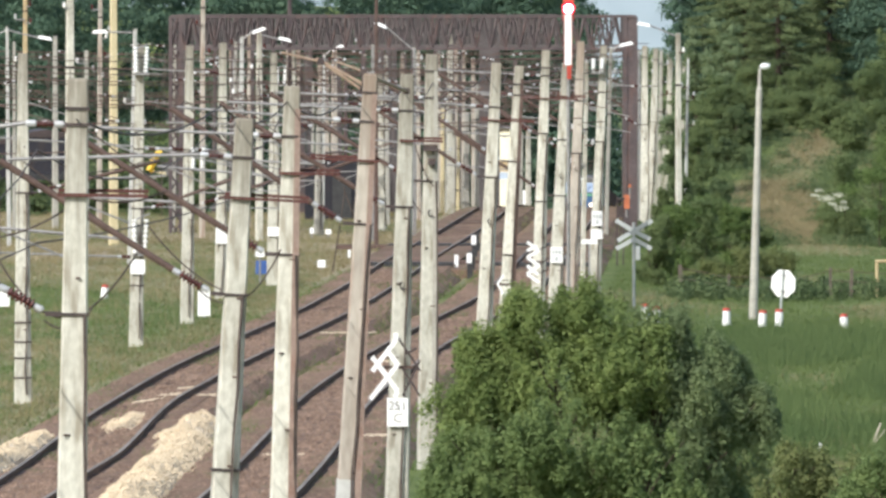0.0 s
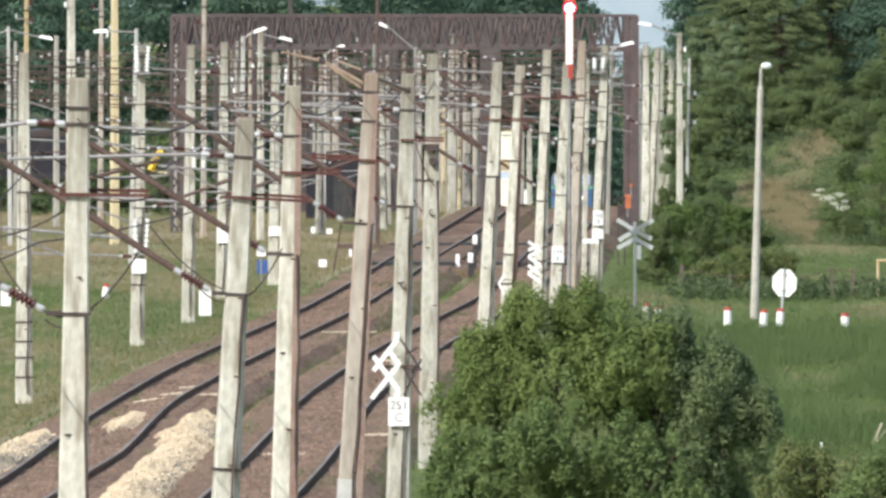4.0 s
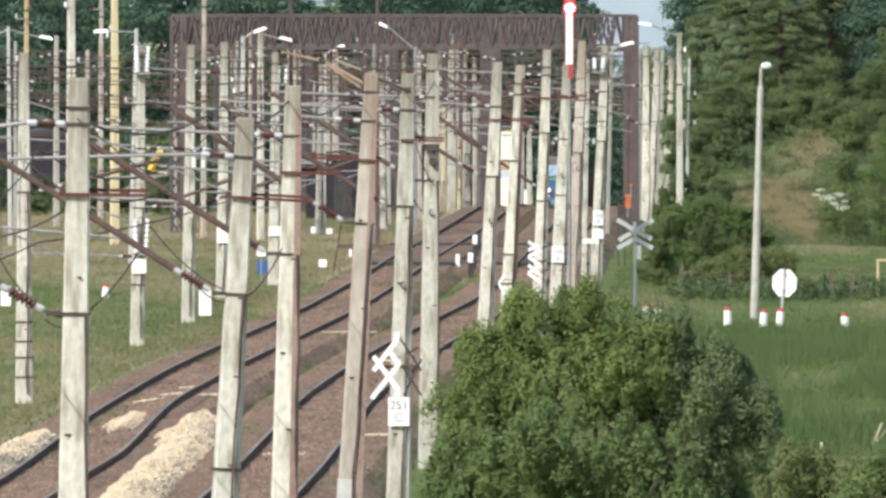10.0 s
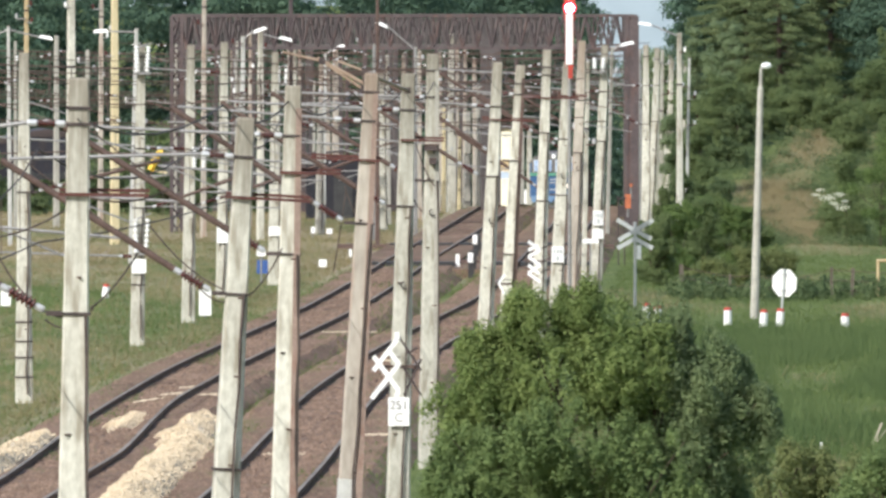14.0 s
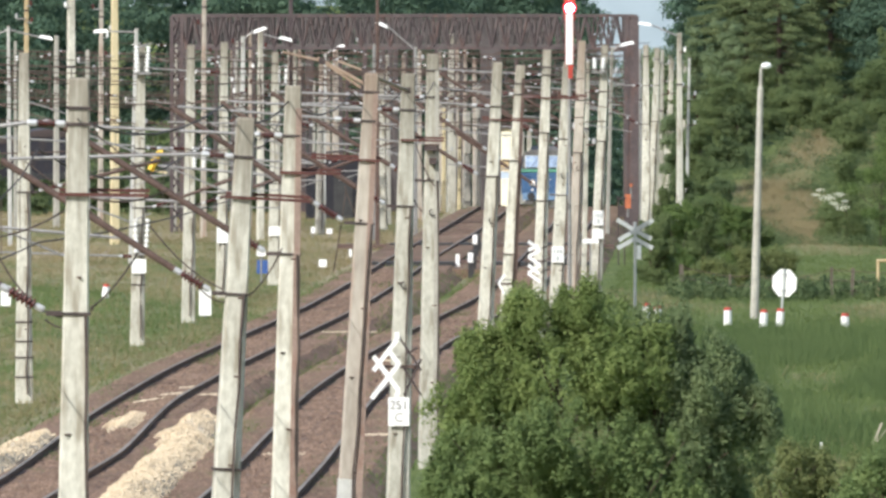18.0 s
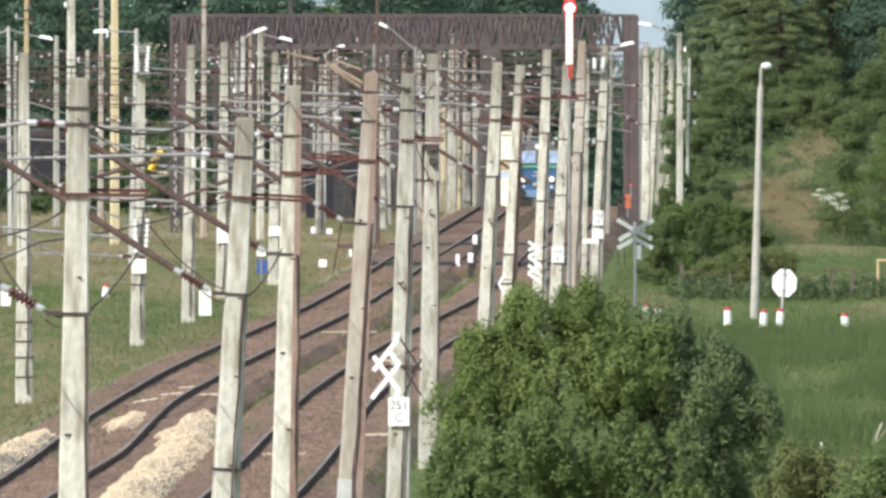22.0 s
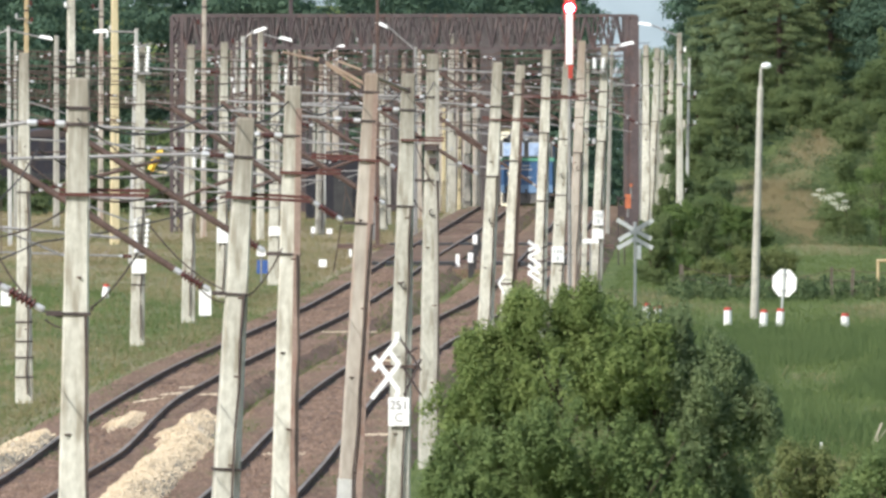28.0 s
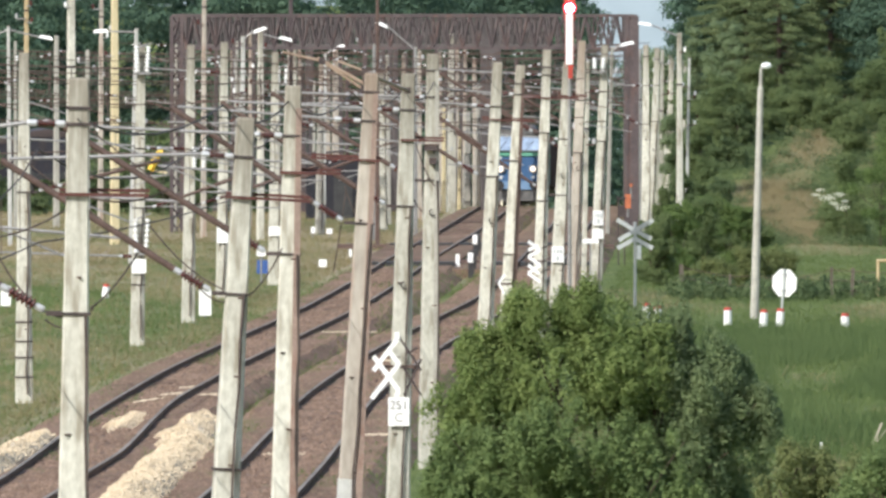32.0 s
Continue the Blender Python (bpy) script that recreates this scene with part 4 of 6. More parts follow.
marker(-5.22, 544.2, -0.45, 0.15, 0.25, WHITE, "small white marker in the grass", pole=0.16)
marker(-4.56, 544.2, -0.45, 0.24, 0.2, WHITE, "small white marker in the grass", pole=0.14)
marker(-3.34, 489.1, -0.45, 0.10, 0.28, WHITE, "small pale marker post in grass", pole=0.1)
marker(0.49, 456.7, -0.2, 0.14, 0.42, WHITE, "small pale marker post beside the rails", pole=0.05)
marker(-5.96, 444.4, -0.45, 0.3, 0.2, WHITE, "small pale lamp box on a stake", pole=0.85)


def dwarf_signal(x, d, z):
    s = thing("dwarf_signal", "black dwarf signal with a white face beside the rails", "signal", pose(x, d, z), "dwarf signals")
    part("foot", Geo().box((0, 0.05, 0.2), (0.2, 0.2, 0.5)), BLACK, s)
    part("white_face", Geo().box((-0.03, -0.06, 0.62), (0.17, 0.06, 0.32)), WHITE, s, "white face")
    part("housing", Geo().box((0.05, 0.08, 0.55), (0.24, 0.2, 0.6)), BLACK, s)


dwarf_signal(0.92, 440.5, -0.2)
dwarf_signal(1.16, 480.0, -0.2)
marker(6.70, 1116.3, -6.21, 0.4, 1.2, WHITE, "white board by the far track", pole=0.0)
marker(7.38, 1142.9, -6.69, 0.6, 1.1, WHITE, "white board by the far track", pole=0.0)
marker(6.54, 480.0, 1.32, 0.22, 0.50, ORANGE, "orange box on a steel stake", pole=0.20)
marker(6.66, 480.5, 1.98, 0.10, 0.11, ORANGE, "small orange lamp on a steel stake", pole=0.30)


def instrument_stand(x, d):
    p = thing("instrument_stand", "dark steel stand for trackside instruments", "stand", pose(x, d, land(x, d)))
    for k in (-0.1, 0.12):
        part("upright", Geo().box((k, 0, 1.1), (0.05, 0.06, 2.6)), DARK_STEEL, p)
    part("shelf", Geo().box((0.02, 0, 2.35), (0.34, 0.2, 0.05)), DARK_STEEL, p)
    part("case", Geo().box((0.02, 0.0, 1.9), (0.2, 0.16, 0.4), None, 0.95), DARK_STEEL, p)


instrument_stand(6.28, 478)
marker(4.50, 413.8, 0.44, 0.5, 0.14, WHITE, "white junction box beside a mast", pole=0.85)


# ---- street lamp by the crossing ----
def tall_lamp(x, d, z, h, lean):
    p = thing("street_lamp", "tall grey concrete street lamp with a short arm and white head", "street lamp", pose(x, d, z, 0, lean, 0))
    part("column", Geo().lathe([(-0.2, 0.13), (h * 0.5, 0.10), (h - 0.55, 0.085), (h - 0.5, 0.05), (h, 0.042)], 10), GREY_CONCRETE, p)
    part("arm", Geo().tube((0, 0, h - 0.02), (0.12, 0, h + 0.08), 0.04, 6), GALVANISED, p)
    part("lamp_head", Geo().lathe([(0, 0.03), (0.04, 0.08), (0.15, 0.10), (0.26, 0.07), (0.30, 0.02)], 10, (0.0, 0, h + 0.08), (1, 0, 0.1)), LAMP_GLASS, p, "white lamp head")


tall_lamp(8.89, 387.1, -0.45, 7.13, 1.5)


# ---- cream building behind the line, wagons on the siding ----
def cabin():
    d = 1120.0
    z = -9.0
    c = thing("trackside_building", "tall cream-painted trackside building with a blue band", "building", pose(4.58, d, z))
    part("wall", Geo().box((0, 2.5, 2.29), (2.2, 5.0, 5.18)), PALE_CREAM, c)
    part("upper_storey", Geo().box((0, 2.5, 7.0), (2.1, 4.8, 4.0)), PALE_CREAM, c)
    part("band", Geo().box((0, 2.5, 5.15), (2.22, 5.02, 0.55)), SKY_BAND, c, "pale blue painted band")
    part("shutter", Geo().box((0.5, -0.02, 5.95), (0.7, 0.08, 0.9)), OCHRE_PAINT, c, "ochre shutter")
    part("sill", Geo().box((0.5, -0.05, 5.46), (0.8, 0.12, 0.08)), WHITE, c)
    part("roof", Geo().box((0, 2.5, 9.1), (2.4, 5.3, 0.25)), DARK_STEEL, c)


SKY_BAND = surface("pale_blue_band_paint", (0.42, 0.50, 0.62), (0.54, 0.62, 0.72), 1.0, 0.6)
cabin()


def wagon_geo(length, w, h, body_mat, label, category, m, group):
    """A covered goods wagon: body with ribs, roof, frame, wheels and buffers."""
    p = thing("goods_wagon", label, category, m, group)
    b = part("body", Geo().box((0, 0, 1.1 + h / 2), (w, length, h)), body_mat, p)
    for i in range(7):
        yy = -length / 2 + length * (i + 0.5) / 7
        for sx in (-1, 1):
            part("rib", Geo().box((sx * (w / 2 + 0.03), yy, 1.1 + h / 2), (0.06, 0.12, h)), body_mat, b)
    prof = [(-w / 2 - 0.05, 0), (-w * 0.32, 0.28), (0, 0.4), (w * 0.32, 0.28), (w / 2 + 0.05, 0)]
    part("roof", Geo().plate([(x, 1.1 + h + zz) for x, zz in prof], length + 0.1), DARK_STEEL, p)
    part("underframe", Geo().box((0, 0, 0.95), (w * 0.8, length + 0.5, 0.28)), BLACK, p)
    for yy in (-length * 0.33, -length * 0.33 + 1.8, length * 0.33 - 1.8, length * 0.33):
        part("wheelset", Geo().lathe([(0, 0.46), (0.13, 0.46), (0.14, 0.1), (1.36, 0.1), (1.37, 0.46), (1.5, 0.46)], 14, (-0.75, yy, 0.46), (1, 0, 0)), BLACK, p)
    for sy in (-1, 1):
        for sx in (-0.87, 0.87):
            part("buffer", Geo().lathe([(0, 0.08), (0.5, 0.08), (0.52, 0.22), (0.56, 0.22)], 12, (sx, sy * (length / 2 + 0.2), 1.05), (0, sy, 0)), BLACK, p)
    return p


wagon_geo(9.5, 2.6, 1.7, DARK_WAGON, "near-black goods wagon standing on a siding", "wagon", pose(-22.5, 706, fall(706) + 0.55, 0, 0, 4), "goods wagons")

wagon_geo(9.5, 2.6, 1.9, DARK_WAGON, "near-black goods wagon standing on a siding", "wagon", pose(-20.6, 700, fall(700) + 0.65, 0, 0, 4), "goods wagons")


# Hut shape standing in for a low dark mass beside the tracks.
def dark_hut(x, d, w, h):
    z = land(x, d)
    p = thing("trackside_hut", "near-black timber hut beside the tracks", "hut", pose(x, d, z))
    part("wall", Geo().box((0, 1.5, h / 2 - 0.1), (w, 3.0, h + 0.2)), DARK_WAGON, p)
    n = 13
    for i in range(n):
        part("plank", Geo().box((-w / 2 + w * (i + 0.5) / n, -0.02, h / 2), (w / n - 0.02, 0.04, h - 0.05)), DARK_WAGON, p)
    part("roof", Geo().plate([(-w / 2 - 0.2, h), (-w / 2 - 0.2, h + 0.08), (w / 2 + 0.2, h + 0.3), (w / 2 + 0.2, h + 0.2)], 3.5, pose(0, 1.5, 0)), DARK_STEEL, p)
    part("door", Geo().box((0.4, -0.06, 0.98), (0.85, 0.05, 1.95)), BLACK, p)


dark_hut(-4.80, 598, 2.5, 2.85)


def digger():
    d = 645.2
    p = thing("yellow_excavator", "yellow rail excavator parked in the yard", "excavator", pose(-13.60, d, land(-13.60, d)))
    part("undercarriage", Geo().box((0, 0, 0.35), (1.6, 2.4, 0.6)), BLACK, p)
    part("engine_cover", Geo().box((0.3, 0.2, 1.1), (0.9, 1.6, 0.9)), DARK_STEEL, p, "dark engine cover")
    part("cab", Geo().box((0.45, 0.3, 2.0), (0.5, 1.0, 1.0), None, 0.85), LOCO_GREY, p, "grey cab")
    part("boom", Geo().cable([(0.30, -0.5, 2.9), (0.12, -0.5, 2.88), (-0.05, -0.5, 2.70), (-0.14, -0.5, 2.42), (-0.30, -0.5, 2.12), (-0.16, -0.5, 1.98)], 0.19, 6), YELLOW, p, "curved yellow boom")
    part("bucket", Geo().box((0.18, -0.5, 2.0), (0.62, 0.4, 0.10), Matrix.Rotation(radians(8), 3, "Y")), CREAM_PAINT, p, "dusty pale bucket edge")


digger()


# ---- locomotive and its train ----
def locomotive():
    p = thing("electric_locomotive", "blue electric locomotive with a green stripe and lit headlights", "locomotive")
    w, L = 3.0, 16.0
    sec = [(-w / 2, 1.15), (-w / 2, 3.3), (w / 2, 3.3), (w / 2, 1.15)]
    top = [(-w / 2, 3.3), (-w / 2 + 0.12, 3.55), (-0.9, 3.85), (0.9, 3.85), (w / 2 - 0.12, 3.55), (w / 2, 3.3)]
    part("cab_roof", Geo().plate(top, L, pose(0, L / 2 + 0.25, 0)), LOCO_GREY, p)
    part("body", Geo().plate(sec, L, pose(0, L / 2 + 0.25, 0)), LOCO_BLUE, p)
    nose = Geo()
    vs = [(x * k, y, z) for y, k, zt in ((0.25, 1.0, 0), (0.0, 0.93, 0)) for x, z in ((-1.5, 1.15), (-1.5, 2.45), (1.5, 2.45), (1.5, 1.15))
          for y, k in ((y, k),)]
    nose.add(vs, [(4, 7, 6, 5), (0, 4, 5, 1), (1, 5, 6, 2), (2, 6, 7, 3), (3, 7, 4, 0)])
    part("nose", nose, LOCO_BLUE, p)
    part("stripe", Geo().box((0, 0.1, 2.58), (2.98, 0.32, 0.17)), LOCO_GREEN, p, "green stripe under the windscreens")
    part("side_stripe", Geo().box((0, L / 2 + 0.25, 2.58), (3.03, L - 0.1, 0.17)), LOCO_GREEN, p)
    part("cab_front", Geo().box((0, 0.14, 3.12), (2.86, 0.22, 0.86), None, 0.96), LOCO_GREY, p)
    for k in (-0.68, 0.68):
        ws = part("windscreen", Geo().box((k, -0.02, 3.12), (1.08, 0.05, 0.70), Matrix.Rotation(radians(-9), 3, "X")), GLASS, p, "windscreen reflecting the sky")
        part("wiper", Geo().tube((k - 0.2, -0.12, 2.8), (k + 0.15, -0.06, 3.25), 0.015, 4), BLACK, ws)
        part("window_rim", Geo().box((k, 0.035, 3.12), (1.18, 0.04, 0.80)), GREY_PAINT, ws)
    part("roof_visor", Geo().box((0, 0.2, 3.66), (2.5, 0.5, 0.16)), LOCO_GREY, p)
    part("roof", Geo().box((0, L / 2 + 0.3, 3.95), (2.0, L * 0.9, 0.3), None, 0.85), LOCO_GREY, p)
    for k in (-0.81, 0.81):
        lamp = part("headlight", Geo().lathe([(0, 0.22), (0.10, 0.22), (0.13, 0.18)], 16, (k, 0.0, 1.84), (0, -1, 0)), GALVANISED, p, "round headlight")
        part("lens", Geo().lathe([(0, 0.14), (0.03, 0.12), (0.04, 0.02)], 14, (k, -0.125, 1.84), (0, -1, 0)), HEADLIGHT, lamp, "lit lens")
        part("marker_light", Geo().lathe([(0, 0.09), (0.05, 0.08)], 10, (k, -0.01, 1.42), (0, -1, 0)), LAMP_GLASS, p)
        part("buffer", Geo().lathe([(0, 0.10), (0.45, 0.10), (0.47, 0.24), (0.52, 0.24)], 14, (k * 1.08, 0.05, 1.02), (0, -1, 0)), BLACK, p)
    part("front_light", Geo().lathe([(0, 0.17), (0.08, 0.15)], 12, (0, 0.02, 3.72), (0, -1, 0)), LAMP_GLASS, p)
    for z, ww in ((2.25, 0.55), (2.05, 0.8), (1.62, 0.7)):
        part("writing_bar", Geo().box((0, -0.008, z), (ww * 0.8, 0.012, 0.06)), PALE_PAINT, p)
    part("buffer_beam", Geo().box((0, 0.12, 1.02), (2.8, 0.25, 0.42)), PALE_BLUE, p, "paler blue buffer beam")
    part("plough", Geo().box((0, 0.1, 0.5), (2.6, 0.15, 0.5)), LOCO_GREY, p)
    part("coupling", Geo().tube((0, -0.3, 1.0), (0, -0.2, 0.55), 0.05, 6), BLACK, p)
    for yy in (1.8, 4.8, 11.7, 14.7):
        part("wheelset", Geo().lathe([(0, 0.62), (0.13, 0.62), (0.14, 0.1), (1.36, 0.1), (1.37, 0.62), (1.5, 0.62)], 18, (-0.75, yy, 0.62), (1, 0, 0)), LOCO_GREY, p)
    for yy in (3.3, 13.2):
        part("bogie", Geo().box((0, yy, 0.75), (2.5, 4.4, 0.5)), BLACK, p)
        pan = part("pantograph", Geo().tube((-0.5, yy, 4.1), (-0.7, yy + 0.9, 4.75), 0.03, 5).tube((0.5, yy, 4.1), (0.7, yy + 0.9, 4.75), 0.03, 5)
                   .tube((-0.7, yy + 0.9, 4.75), (-0.5, yy, 5.25 if yy > 10 else 4.8), 0.025, 5).tube((0.7, yy + 0.9, 4.75), (0.5, yy, 5.25 if yy > 10 else 4.8), 0.025, 5)
                   .tube((-0.8, yy, 5.27 if yy > 10 else 4.8), (0.8, yy, 5.27 if yy > 10 else 4.8), 0.03, 5), RUST, p)
    part("side_grille", Geo().box((1.5, L / 2, 2.9), (0.04, 8.0, 0.5)), LOCO_GREY, p)
    return p


loco = locomotive()
TRAIN = [(loco, 0.0)]
for i in range(5):
    TRAIN.append((wagon_geo(13.0, 2.85, 2.5, WAGON_PAINT, "dull brown covered goods wagon in the train", "wagon", None, "wagons of the train"), 24.6 + i * 14.6))


# ---- plants ----
def leaf_cloud(lumps, count, size, seed, shell=0.55, squash=1.0, droop=0.0):
    """Leaves, each a bent pair of triangles, scattered in the outer part of overlapping lumps (x, y, z, rx, ry, rz)."""
    rng = np.random.default_rng(seed)
    vol = np.array([l[3] * l[5] + l[3] * l[4] for l in lumps])
    which = rng.choice(len(lumps), count, p=vol / vol.sum())
    lm = np.array(lumps)[which]
    v = rng.normal(size=(count, 3))
    v /= np.linalg.norm(v, axis=1)[:, None]
    rad = (shell + (1 - shell) * rng.random(count) ** 0.6)
    ripple = 1 + 0.16 * np.sin(v[:, 0] * 9 + which) * np.sin(v[:, 2] * 8 + 2 * which) + 0.10 * np.sin(v[:, 0] * 23 + v[:, 2] * 19)
    c = lm[:, :3] + v * lm[:, 3:] * (rad * ripple)[:, None]
    nrm = v + rng.normal(size=(count, 3)) * 0.42 + np.array([0, 0, 0.35])
    nrm /= np.linalg.norm(nrm, axis=1)[:, None]
    t = np.cross(nrm, rng.normal(size=(count, 3)))
    t /= np.linalg.norm(t, axis=1)[:, None]
    b = np.cross(nrm, t)
    s = size * rng.uniform(0.6, 1.35, count)[:, None]
    p = np.stack([c - t * s, c + b * s * 0.42 * squash + nrm * s * 0.12, c + t * s, c - b * s * 0.42 * squash + nrm * s * 0.12], 1).reshape(-1, 3)
    k = np.arange(count) * 4
    return p, np.stack([k, k + 1, k + 2, k + 3], 1)


def leaf_mesh(name, p, f, material):
    me = bpy.data.meshes.new(name)
    me.vertices.add(len(p))
    me.vertices.foreach_set("co", p.astype(np.float32).ravel())
    me.loops.add(f.size)
    me.loops.foreach_set("vertex_index", f.astype(np.int32).ravel())
    me.polygons.add(len(f))
    me.polygons.foreach_set("loop_start", np.arange(0, f.size, f.shape[1], dtype=np.int32))
    me.update(calc_edges=True)
    me.materials.append(material)
    return me


def limb(g, a, b, r1, r2, bend, rnd):
    a, b = Vector(a), Vector(b)
    pts = [a.lerp(b, t) + Vector((rnd.uniform(-1, 1), rnd.uniform(-1, 1), 0)) * bend * math.sin(t * math.pi) for t in (0, 0.33, 0.66, 1)]
    for i in range(3):
        g.tube(pts[i], pts[i + 1], r1 + (r2 - r1) * i / 3, 5, r1 + (r2 - r1) * (i + 1) / 3)


def woody(name, label, category, x, d, z, lumps, count, size, material, seed, trunk=0.12, group="", shell=0.5):
    """A bush or tree: stems with limbs up into each lump, and the crown of leaves. Lumps are relative to its foot."""
    rnd = random.Random(seed)
    t = thing(name, label, category, pose(x, d, z), group)
    g = Geo()
    top = max(l[2] for l in lumps)
    limb(g, (0, 0, -0.2), (rnd.uniform(-0.2, 0.2), 0, top * 0.55), trunk, trunk * 0.6, 0.1, rnd)
    part("trunk", g, BARK, t)
    g = Geo()
    for l in lumps[:12]:
        limb(g, (0, 0, top * 0.25), (l[0], l[1], l[2]), trunk * 0.5, trunk * 0.12, 0.15, rnd)
        for k in range(2):
            limb(g, (l[0] * 0.7, l[1] * 0.7, l[2] * 0.85), (l[0] + rnd.uniform(-0.8, 0.8) * l[3], l[1] + rnd.uniform(-0.8, 0.8) * l[4], l[2] + rnd.uniform(-0.3, 0.9) * l[5]),
                 trunk * 0.2, trunk * 0.06, 0.05, rnd)
    tagged(part("limb", g, BARK, t), kind="stuff")
    p, f = leaf_cloud(lumps, count, size, seed, shell)
    crown = new("crown", leaf_mesh("crown", p, f, material))
    crown.parent = t
    return t


def clumped(lumps, n, r0, r1, seed):
    """Small tufts of leaves set over the outside of larger lumps."""
    rnd = random.Random(seed)
    out = []
    for k in range(n):
        l = rnd.choice(lumps)
        v = Vector((rnd.gauss(0, 1), rnd.gauss(0, 1), rnd.gauss(0, 1))).normalized() * rnd.uniform(0.74, 1.12) * (1.18 if rnd.random() < 0.2 else 1.0)
        r = rnd.uniform(r0, r1)
        out.append((l[0] + v.x * l[3], l[1] + v.y * l[4], l[2] + v.z * l[5], r * 0.8, r * 0.8, r * rnd.uniform(0.7, 1.6)))
    return out


# the large shrubs in front, their feet about d = 150 m, and the low growth beside them
def tufted_shrub(name, label, x, d, z, lumps, material, seed, fill=16000, tufts=820, leaves=88000, size=0.025, group=""):
    """A shrub whose crown is made of many separate leafy tufts round a thinner inner crown."""
    rnd = random.Random(seed + 7)
    lumps = lumps + [(l[0] + rnd.uniform(-0.9, 0.9) * l[3], l[1] + rnd.uniform(-0.8, 0.2) * l[4], l[2] + rnd.uniform(-0.7, 0.85) * l[5], l[3] * k, l[4] * k, l[5] * k * 1.2)
                     for l in lumps for k in (0.32, 0.40, 0.48)]
    t = woody(name, label, "shrub", x, d, z, lumps, fill, 0.032, material, seed, 0.09, group, 0.45)
    p, f = leaf_cloud(clumped(lumps, tufts, 0.055, 0.17, seed + 40), leaves, size, seed + 80, 0.2)
    ob = new("foliage", leaf_mesh("foliage", p, f, material))
    ob.parent = t
    return t


light = [(-1.20, 0, 4.70, 0.22, 0.5, 0.34), (-1.08, 0.1, 4.35, 0.42, 0.7, 0.55), (-0.80, 0.1, 4.55, 0.30, 0.6, 0.36), (-1.46, 0, 3.95, 0.34, 0.7, 0.46), (-0.48, 0, 4.95, 0.40, 0.6, 0.38), (-0.06, 0, 5.08, 0.30, 0.5, 0.36),
         (0.24, 0, 4.92, 0.38, 0.6, 0.38), (-0.3, -0.2, 4.35, 0.8, 0.7, 0.55), (0.4, -0.1, 4.45, 0.55, 0.7, 0.55), (0, 0, 2.6, 0.8, 0.7, 1.2)]
greyish = [(0.58, 0, 4.66, 0.36, 0.6, 0.42), (0.98, 0, 4.75, 0.24, 0.5, 0.40), (1.0, 0, 4.15, 0.55, 0.7, 0.6), (1.46, 0.1, 4.28, 0.38, 0.6, 0.46), (1.68, 0.1, 3.80, 0.40, 0.6, 0.55), (1.85, 0.1, 4.0, 0.22, 0.5, 0.36),
           (1.15, -0.2, 3.55, 0.55, 0.7, 0.7), (1.46, 0, 2.95, 0.30, 0.6, 0.6), (0.9, 0, 2.2, 0.7, 0.7, 1.2)]
lower = [(-1.38, 0, 3.45, 0.34, 0.7, 0.45), (-1.42, 0, 2.75, 0.32, 0.7, 0.7), (-0.85, -0.4, 3.55, 0.6, 0.7, 0.55), (0, -0.5, 3.55, 0.75, 0.7, 0.6), (0.7, -0.4, 3.35, 0.6, 0.7, 0.6),
         (-0.8, -0.3, 2.8, 0.8, 0.8, 0.8), (0.6, -0.4, 2.6, 0.8, 0.8, 0.9), (0, -0.2, 1.5, 1.5, 1.0, 1.3)]
tufted_shrub("large_shrub", "large light green leafy shrub with a ragged crown", 1.6, 150, -0.6, light, LEAF, 11)
tufted_shrub("large_shrub", "dense darker green shrub in front of a lighter one", 1.6, 149.4, -0.6, lower, DARK_LEAF, 13)
tufted_shrub("large_shrub", "leafy grey-green shrub grown together with its neighbours", 1.6, 150.2, -0.6, greyish, MID_LEAF, 15, leaves=70000, tufts=640)
herb = [(0, 0, 2.35, 0.5, 0.6, 0.35), (-0.6, 0, 2.2, 0.45, 0.6, 0.4), (0.55, 0, 2.3, 0.45, 0.6, 0.35), (-0.2, 0, 1.6, 1.1, 0.8, 0.8), (-0.95, 0, 1.9, 0.35, 0.6, 0.4), (0.3, 0, 0.8, 1.0, 0.8, 0.8)]
tufted_shrub("shrub", "low olive-green shrub with dry sprigs in the meadow", 4.30, 166, -0.6, [(l[0], l[1], l[2] * 1.18, l[3], l[4], l[5]) for l in herb], OLIVE_LEAF, 12, 7000, 300, 26000, 0.028)
herb = [(0, 0, 2.55, 0.4, 0.6, 0.3), (-0.3, 0, 2.2, 0.4, 0.6, 0.4), (0.5, 0, 2.35, 0.5, 0.6, 0.5), (0.1, 0, 1.4, 0.9, 0.8, 0.9), (0.9, 0, 2.3, 0.4, 0.6, 0.5)]
tufted_shrub("shrub", "low dark green shrub in the meadow", 5.15, 160, -0.6, [(l[0], l[1], l[2] * 1.14, l[3], l[4], l[5]) for l in herb], DARK_LEAF, 14, 6000, 260, 24000, 0.028)


def random_lumps(rnd, w, h, n, low=0.25, depth=0.7):
    ls = []
    for i in range(n):
        z = h * (low + (1 - low) * (i + rnd.random()) / n * 0.92)
        k = math.sin(math.pi * min(max((z / h - low * 0.6) / (1.08 - low * 0.6), 0.05), 0.97)) ** 0.6
        a = rnd.uniform(0, 2 * math.pi)
        rr = w * 0.5 * k * rnd.uniform(0.2, 0.75)
        r = w * rnd.uniform(0.16, 0.27)
        ls.append((rr * math.cos(a), rr * math.sin(a) * depth, z, r, r, r * rnd.uniform(0.34, 0.6)))
    return ls


# trees, bushes and scrub on the bank
rt = random.Random(21)


